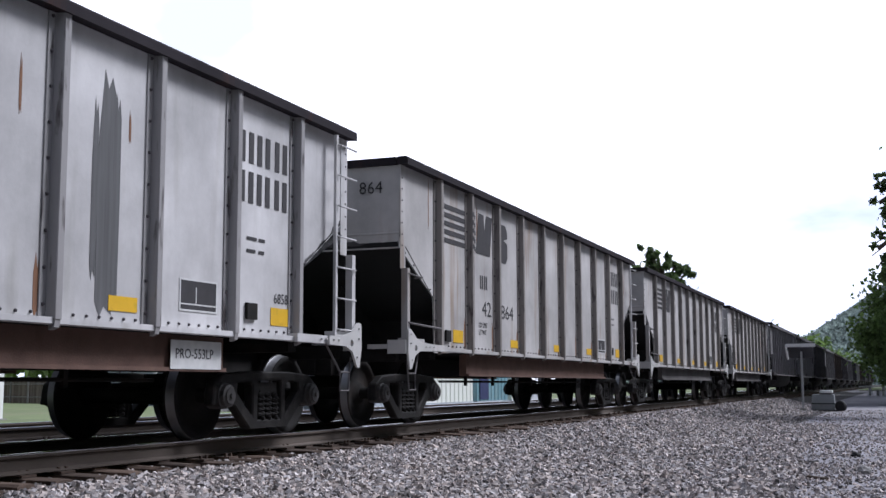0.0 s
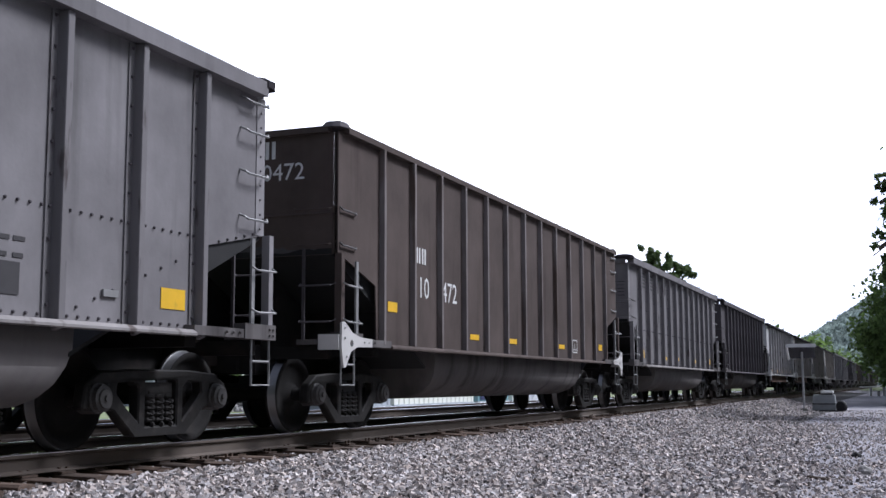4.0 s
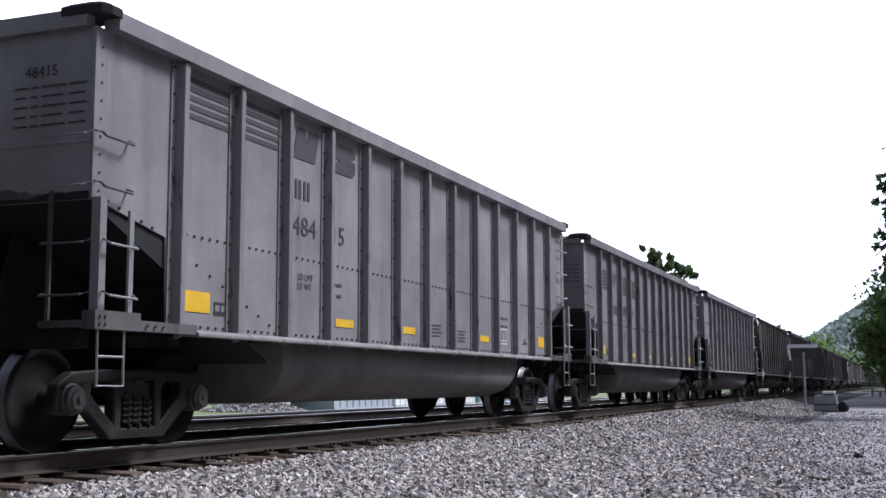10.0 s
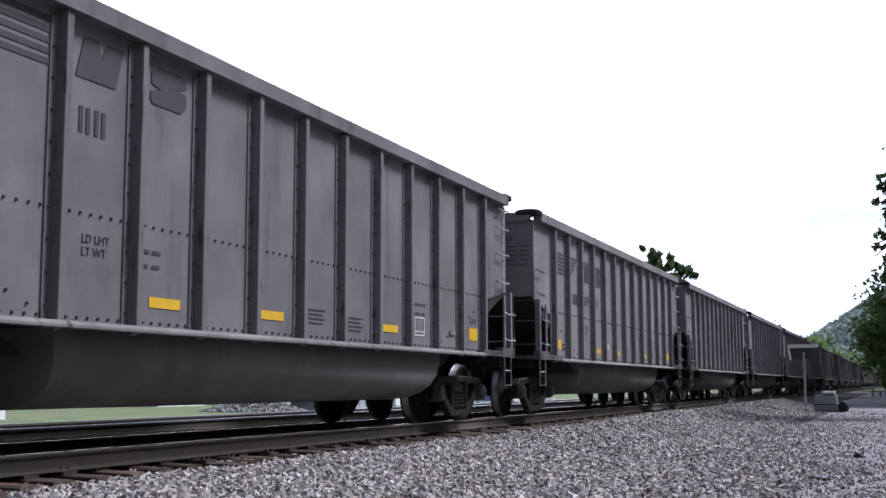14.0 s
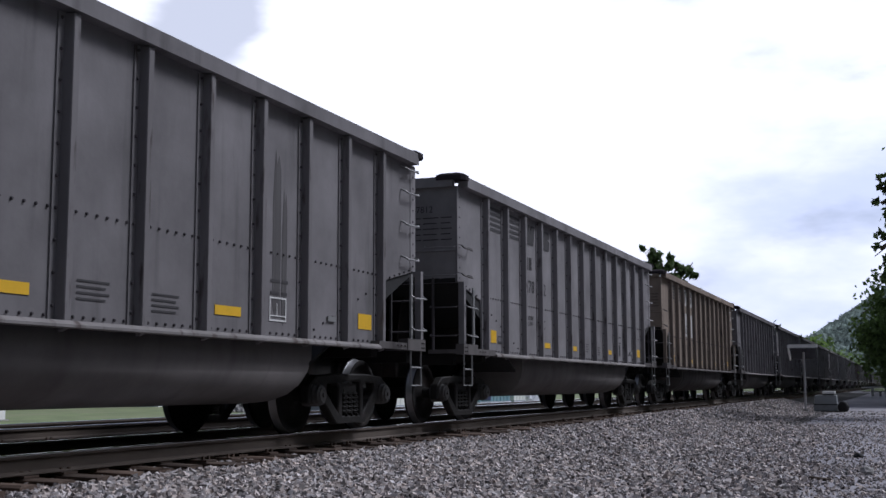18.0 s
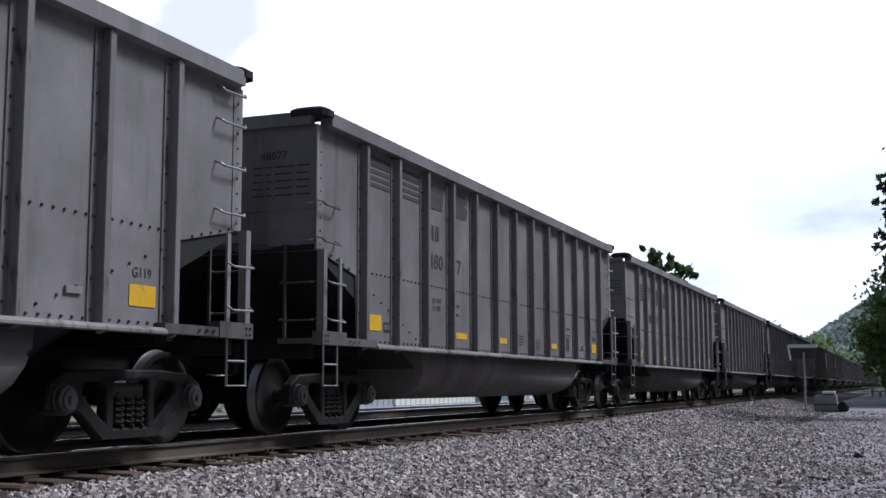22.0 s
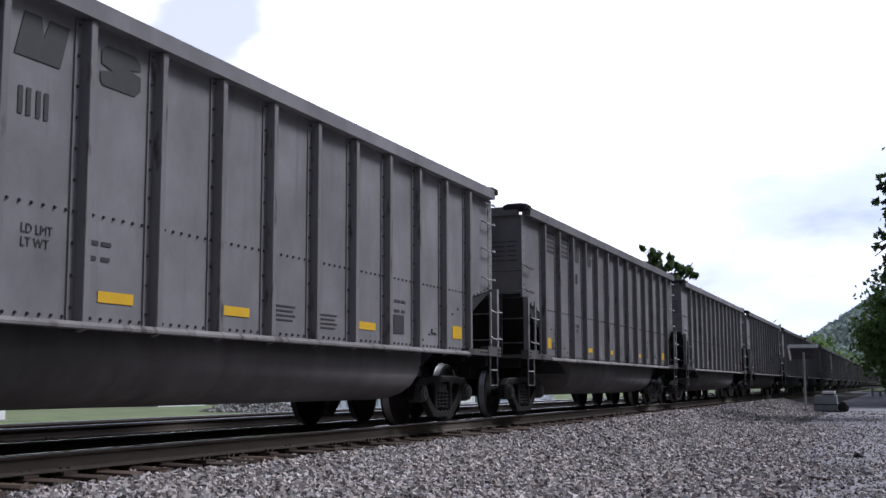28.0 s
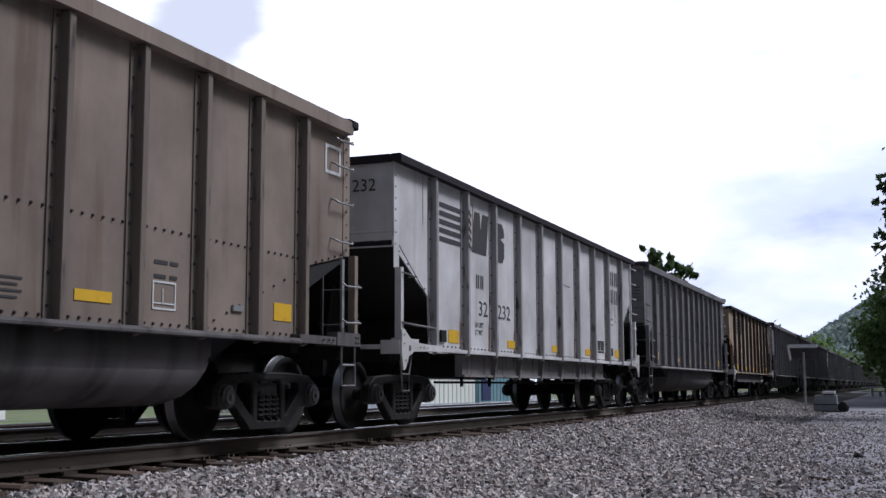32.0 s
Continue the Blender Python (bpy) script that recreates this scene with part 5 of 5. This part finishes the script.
def hill_height(x, y):
    ridge = 26 + 0.62 * (x + 78) if x > -78 else 26 * math.exp((x + 78) / 60)
    ridge = min(ridge, 150 + 0.02 * x)
    u = min(1.0, max(0.0, (y - 620) / 330))
    return ridge * (3 * u * u - 2 * u ** 3) + 5 * noise.noise((x * 0.012, y * 0.012, 2)) * u - 1.0


hv = [(float(x), float(y), hill_height(x, y)) for y in hy for x in hx]
hf = [(j * 70 + i, j * 70 + i + 1, (j + 1) * 70 + i + 1, (j + 1) * 70 + i) for j in range(39) for i in range(69)]
me = bpy.data.meshes.new("hill")
me.from_pydata(hv, [], hf)
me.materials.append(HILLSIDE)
for f in me.polygons:
    f.use_smooth = True
tagged(new("hill", me), "wooded hill painted pale for haze, closing the valley", "hill", kind="structure")
rng = np.random.default_rng(8)
pts = []
for _ in range(34000):
    x, y = rng.uniform(-180, 160), rng.uniform(640, 980)
    pts.append((x, y, hill_height(x, y) + rng.uniform(0, 5)))
tagged(new("hill_trees", leaf_mesh("hill_trees", pts, 3.0, 9, LEAF_FAR)), "far trees painted pale for haze, covering the hill", "woodland", kind="stuff")

# unseen wooded banks beyond the road and tracks, added to block low sky light
def slope_land(name, label, edge, away, vy, rise):
    vx = (0, 4, 8, 14, 24, 50, 130, 400)
    vs = [(edge(y) + away * x + 1.5 * noise.noise((y * 0.05, 0, x)), float(y), rise[k] + (1.2 * noise.noise((x * 0.1, y * 0.1, 5)) if k else 0)) for y in vy for k, x in enumerate(vx)]
    me = bpy.data.meshes.new(name)
    me.from_pydata(vs, [], [(j * 8 + i, j * 8 + i + 1, j * 8 + i + 9, j * 8 + i + 8) for j in range(len(vy) - 1) for i in range(7)])
    me.materials.append(HILLSIDE_NEAR)
    tagged(new(name, me), label, "hillside", kind="structure")


HILLSIDE_NEAR = material("leafy hillside", (0.045, 0.065, 0.028), 0.95, 0, 0.4, 0.25, bump=1.0, bump_scale=1.5, fine=2.0)
slope_land("valley_side", "unseen wooded bank added beyond the road to block sky light", lambda y: 9.0 if y > -8 else max(-1.0, 9.0 + (y + 8) * 0.9), 1, list(range(-300, 112, 6)), (-0.5, 3, 9, 16, 23, 38, 70, 100))
slope_land("cutting_side", "unseen wooded bank added beyond the tracks to block sky light", lambda y: -16.5 - max(0.0, (y + 40) * 0.6), -1, list(range(-300, 2, 6)), (-0.5, 3, 8, 14, 20, 34, 60, 90))
# woods out of view on the right bank, added to cut low light
wood_strip("woodland", "unseen woods added on the bank to block sky light", 30, 60, -150, 100, 22.0, 9000, 1.2, LEAF, 12)

# low scrub between the workshop and the containers
rng = np.random.default_rng(61)
scrub = clump_points(rng, [(-27.6, 48.6, 0.5, 1.0, 0.9), (-28.8, 49.6, 0.8, 1.2, 1.0), (-30.2, 51.0, 1.0, 1.4, 1.0), (-27.0, 49.4, 1.2, 0.9, 1.0)], 5200)
tagged(new("scrub", leaf_mesh("scrub", scrub, 0.15, 62, LEAF)), "green scrub growing beside the storage containers", "shrub", kind="stuff")

# white workshop with a grey gable wall
shop = thing("workshop", "white block workshop with a blue-grey gable end", "building", "", "", (-40.5, 57.2, -0.62))


def fill_wall(bm, length, h, opening=None, t=0.25):
    # wall along +y, outer face at x = 0, with one through opening (from, to, top)
    if opening is None:
        box(bm, -t, 0, 0, length, 0, h)
    else:
        a, b, top = opening
        holed = [(0, 0), (a, 0), (a, top), (b, top), (b, 0), (length, 0), (length, h), (0, h)]
        prism(bm, holed, "x", -t, 0)


part("wall", mesh_of("wall", lambda bm: fill_wall(bm, 14.5, 3.4, (5.35, 8.6, 2.6)), WHITEWALL), shop, "white painted side wall with a recess")
part("wall", mesh_of("wall", lambda bm: box(bm, -3.6, -0.25, 0, 0.25, 0, 3.4), GREYWALL), shop, "blue-grey gable wall")
part("wall", mesh_of("wall", lambda bm: box(bm, -3.6, -0.25, 14.25, 14.5, 0, 3.4), WHITEWALL), shop)
part("wall", mesh_of("wall", lambda bm: box(bm, -3.85, -3.6, 0, 14.5, 0, 3.4), WHITEWALL), shop)
part("roof", mesh_of("roof", lambda bm: prism(bm, [(-4.1, 3.40), (0.3, 3.40), (0.3, 3.52), (-1.9, 3.75), (-4.1, 3.52)], "y", -0.2, 14.7), GALV), shop, "low metal roof")
part("door", mesh_of("door", lambda bm: box(bm, -0.9, -0.8, 5.35, 6.3, 0, 2.6), NAVY), shop, "dark recessed door")
part("pillar", mesh_of("pillar", lambda bm: box(bm, -0.2, 0.1, 6.5, 6.9, 0, 2.6), WHITEWALL), shop)
part("recess_wall", mesh_of("recess_wall", lambda bm: box(bm, -1.0, -0.9, 5.3, 8.7, 0, 2.7), GREYWALL), shop)
part("step", mesh_of("step", lambda bm: box(bm, 0.0, 0.9, 5.0, 8.8, -0.02, 0.12), CONCRETE), shop)


def container(label, y0, y1, mat, door=None):
    c = thing("shipping_container", label, "container", "storage row", "", (-25.5, y0, -0.62))
    L = y1 - y0

    def fill(bm):
        pts, y, k = [], 0.0, 0
        while y < L - 0.02:
            pts += [(0.0 if k % 2 == 0 else -0.05, y), (0.0 if k % 2 == 0 else -0.05, min(L, y + 0.30))]
            y += 0.36
            k += 1
        prism(bm, pts + [(-2.4, L), (-2.4, 0)], "z", 0.15, 2.5)
    part("ribbed_body", mesh_of("ribbed_body", fill, mat), c)
    part("base_rail", mesh_of("base_rail", lambda bm: box(bm, -2.42, 0.03, 0, L, 0.0, 0.15), GREYWALL), c)
    part("top_rail", mesh_of("top_rail", lambda bm: box(bm, -2.42, 0.03, 0, L, 2.5, 2.6), mat), c)
    if door:
        part("door", mesh_of("door", lambda bm: box(bm, 0.0, 0.03, door[0], door[1], 0.25, 2.3), NAVY), c, "dark blue door")
    return c


container("grey ribbed storage container beside the track", 50.3, 57.2, GREYWALL)
container("white ribbed storage container beside the track", 57.6, 70.2, ENAMEL)
container("faded blue container with a dark blue door", 71.0, 77.5, BLUE, (0.5, 2.2))
container("pale container at the end of the row", 78.2, 81.0, ENAMEL)

# board fence with white rails
fence = thing("board_fence", "weathered brown board fence with pale posts and rail", "fence", "", "", (0, 0, 0))
boards = mesh_of("board", lambda bm: box(bm, -0.07, 0.07, -0.012, 0.012, 0.0, 1.75), FENCE)
posts = mesh_of("post", lambda bm: box(bm, -0.05, 0.05, -0.10, -0.02, 0.0, 1.9), CONCRETE)
for k in range(130):
    part("board", boards, fence, "", pose(-44.8 - 0.155 * k, 60.5 + 0.062 * k, -0.62 + random.uniform(-0.03, 0.03), 0, 0, -21.8))
for k in range(9):
    part("post", posts, fence, "pale post", pose(-44.8 - 2.4 * k, 60.4 + 0.96 * k, -0.62))
for z in (0.45, 1.35):
    part("rail", mesh_of("rail_bar", lambda bm: tube(bm, [(-44.8, 60.35, z - 0.62), (-64.8, 68.4, z - 0.62)], 0.035, 6), CONCRETE), fence)

white_post = thing("marker_post", "white square concrete marker post in the grass", "post", "", "", (-29.6, 32.4, -0.62))
part("shaft", mesh_of("shaft", lambda bm: prism(bm, [(-0.16, -0.16), (0.16, -0.16), (0.16, 0.16), (-0.16, 0.16)], "z", 0, 2.2), ENAMEL, bevel=0.02), white_post)
part("footing", mesh_of("footing", lambda bm: box(bm, -0.25, 0.25, -0.25, 0.25, -0.1, 0.06), CONCRETE), white_post)


def heap(label, at, rx, ry, h, count, size, mat, seed):
    """A loose pile of broken lumps."""
    rng = np.random.default_rng(seed)

    def fill(bm):
        for _ in range(count):
            u, a = rng.uniform(0, 1) ** 0.6, rng.uniform(0, 6.28)
            s = size * rng.uniform(0.5, 1.4)
            x, y = rx * u * math.cos(a), ry * u * math.sin(a)
            vs = box(bm, -s / 2, s / 2, -s / 2, s / 2, -s * 0.4, s * 0.4)
            m = Matrix.Translation((x, y, h * (1 - u) * rng.uniform(0.2, 1.0))) @ Euler(rng.uniform(-0.6, 0.6, 3)).to_matrix().to_4x4()
            for v in vs:
                v.co = m @ (v.co + Vector(rng.normal(0, s * 0.1, 3)))
    ob = new("rubble_heap", mesh_of("rubble_heap", fill, mat))
    ob.location = at
    return tagged(ob, label, "rubble", kind="stuff")


heap("low heap of broken grey rubble on the verge", (-28.3, 47.5, -0.60), 2.6, 2.2, 0.75, 1100, 0.11, CONCRETE, 51)
heap("scattered pale blocks and scrap by the yard", (-31.5, 57.0, -0.60), 3.4, 2.0, 0.5, 120, 0.38, WHITEWALL, 52)
heap("pale clutter stacked beyond the containers", (-26.2, 85.0, -0.60), 1.2, 2.5, 1.4, 90, 0.5, WHITEWALL, 53)

# signal pole with a tilted panel, equipment box and tyre
pole = thing("panel_pole", "grey steel pole carrying a tilted white-framed panel", "pole", "", "", (-3.42, 46.0, -0.47))
part("shaft", mesh_of("shaft", lambda bm: tube(bm, [(0, 0, -0.1), (0, 0, 2.26)], 0.042, 10), GALV), pole)
part("foot", mesh_of("foot", lambda bm: tube(bm, [(0, 0, -0.05), (0, 0, 0.12)], 0.12, 10), CONCRETE), pole)
part("panel", mesh_of("panel", lambda bm: prism(bm, [(-0.36, 2.46), (0.40, 2.02), (0.40, 2.05), (-0.36, 2.49)], "x", -0.47, 0.45), PANEL), pole, "dark sloping panel")
part("panel_frame", mesh_of("panel_frame", lambda bm: box(bm, -0.52, 0.54, -0.44, -0.36, 2.42, 2.55), ENAMEL), pole, "white top rail")
part("panel_frame", mesh_of("panel_frame", lambda bm: prism(bm, [(-0.42, 2.52), (-0.42, 2.42), (0.42, 1.96), (0.42, 2.06)], "x", -0.56, -0.50), ENAMEL), pole, "white sloping edge")
part("bracket", mesh_of("bracket", lambda bm: tube(bm, [(0, 0.0, 1.9), (0.0, 0.16, 2.17)], 0.03, 6), GALV), pole)

cab = thing("equipment_cabinet", "pale grey trackside equipment cabinet with a white lid", "cabinet", "", "", (-2.72, 46.6, -0.47))
part("slab", mesh_of("slab", lambda bm: box(bm, -0.60, 0.52, -0.45, 0.45, -0.1, 0.05), RUBBER), cab, "dark base slab")
part("body", mesh_of("body", lambda bm: prism(bm, [(-0.44, 0.05), (0.43, 0.05), (0.40, 0.64), (-0.38, 0.64)], "y", -0.30, 0.30), CABINET, bevel=0.02), cab)
part("band", mesh_of("band", lambda bm: box(bm, -0.43, 0.43, -0.315, -0.30, 0.27, 0.31), RUBBER), cab)
part("lid", mesh_of("lid", lambda bm: box(bm, -0.10, 0.35, -0.33, 0.33, 0.69, 0.79), ENAMEL, bevel=0.015), cab, "white lid")
part("neck", mesh_of("neck", lambda bm: box(bm, -0.06, 0.31, -0.26, 0.26, 0.63, 0.70), RUBBER), cab)

tyre = new("tyre", mesh_of("tyre", lambda bm: lathe(bm, [(-0.09, 0.11), (-0.10, 0.17), (-0.07, 0.21), (0.07, 0.21), (0.10, 0.17), (0.09, 0.11)], 20), RUBBER))
tyre.matrix_world = pose(-2.08, 46.2, -0.27, 0, 0, 60)
tagged(tyre, "old black rubber tyre standing beside the cabinet", "tyre")

table = thing("picnic_table", "white slab table on two legs beside the road", "table", "", "", (-2.05, 108, -0.46))
part("top", mesh_of("top", lambda bm: box(bm, -1.25, 1.25, -0.6, 0.6, 0.72, 0.82), ENAMEL, bevel=0.02), table)
for x in (-0.35, 0.75):
    part("leg", mesh_of("leg", lambda bm: box(bm, -0.10, 0.10, -0.3, 0.3, 0.0, 0.72), ENAMEL), table, "", pose(x, 0, 0))
part("seat", mesh_of("seat", lambda bm: box(bm, -1.2, 1.2, -1.1, -0.8, 0.40, 0.46), CONCRETE), table)
part("seat_leg", mesh_of("seat_leg", lambda bm: box(bm, 0.2, 0.4, -1.05, -0.85, 0.0, 0.40), CONCRETE), table)


def lump(name, label, category, at, size, mat, seed):
    rng = np.random.default_rng(seed)

    def fill(bm):
        bmesh.ops.create_icosphere(bm, subdivisions=2, radius=size / 2)
        for v in bm.verts:
            v.co = v.co * (1 + 0.35 * noise.noise(v.co * 9 / size * 0.3 + Vector((seed, 0, 0))))
            v.co.z *= 0.7
    ob = new(name, mesh_of(name, fill, mat))
    ob.location = at
    return tagged(ob, label, category)


lump("stone", "pale broken stone lying on the gravel road", "stone", (-0.42, 14.2, -0.42), 0.16, CONCRETE, 1)
lump("stone", "dark stone half sunk in the gravel road", "stone", (-0.62, 17.4, -0.43), 0.14, RUBBER, 2)
lump("stone", "grey stone lying on the gravel road", "stone", (-1.1, 19.6, -0.43), 0.12, CONCRETE, 3)
stick = new("stick", mesh_of("stick", lambda bm: tube(bm, [(-1.15, 13.35, -0.44), (-0.98, 13.3, -0.435), (-0.75, 13.05, -0.44)], 0.018, 6), BARK))
tagged(stick, "thin dark stick lying on the gravel road", "stick")


def motions():
    """The train rolls away along the track, slowing slightly; every wheel turns with it."""
    def travelled(t):
        k = min(int(t), 31)
        u = t - k
        s = [SLIP[max(k - 1, 0)], SLIP[k], SLIP[k + 1], SLIP[min(k + 2, 32)]]
        slip = s[1] + 0.5 * u * (s[2] - s[0] + u * (2 * s[0] - 5 * s[1] + 4 * s[2] - s[3] + u * (3 * (s[1] - s[2]) + s[3] - s[0])))
        return PITCH * t + slip
    for n, car in cars.items():
        walk(car, [(t, pose(TRACK_X, travelled(t) - n * PITCH + (FLAT_LEAD[n > 20] if car["posts"] == "flat" else LEAD + 0.3 * (n > 30)), 0)) for t in range(33)])
    lead = wheelsets[0]
    walk(lead, [(k / 30, pose(0, 0, 0, math.degrees(-travelled(k / 30) / 0.457), 0, 0)) for k in range(961)])
    for w in wheelsets[1:]:
        keys = w.animation_data_create()
        keys.action = lead.animation_data.action
        keys.action_slot = lead.animation_data.action_slot
        w.rotation_mode = "QUATERNION"


motions()
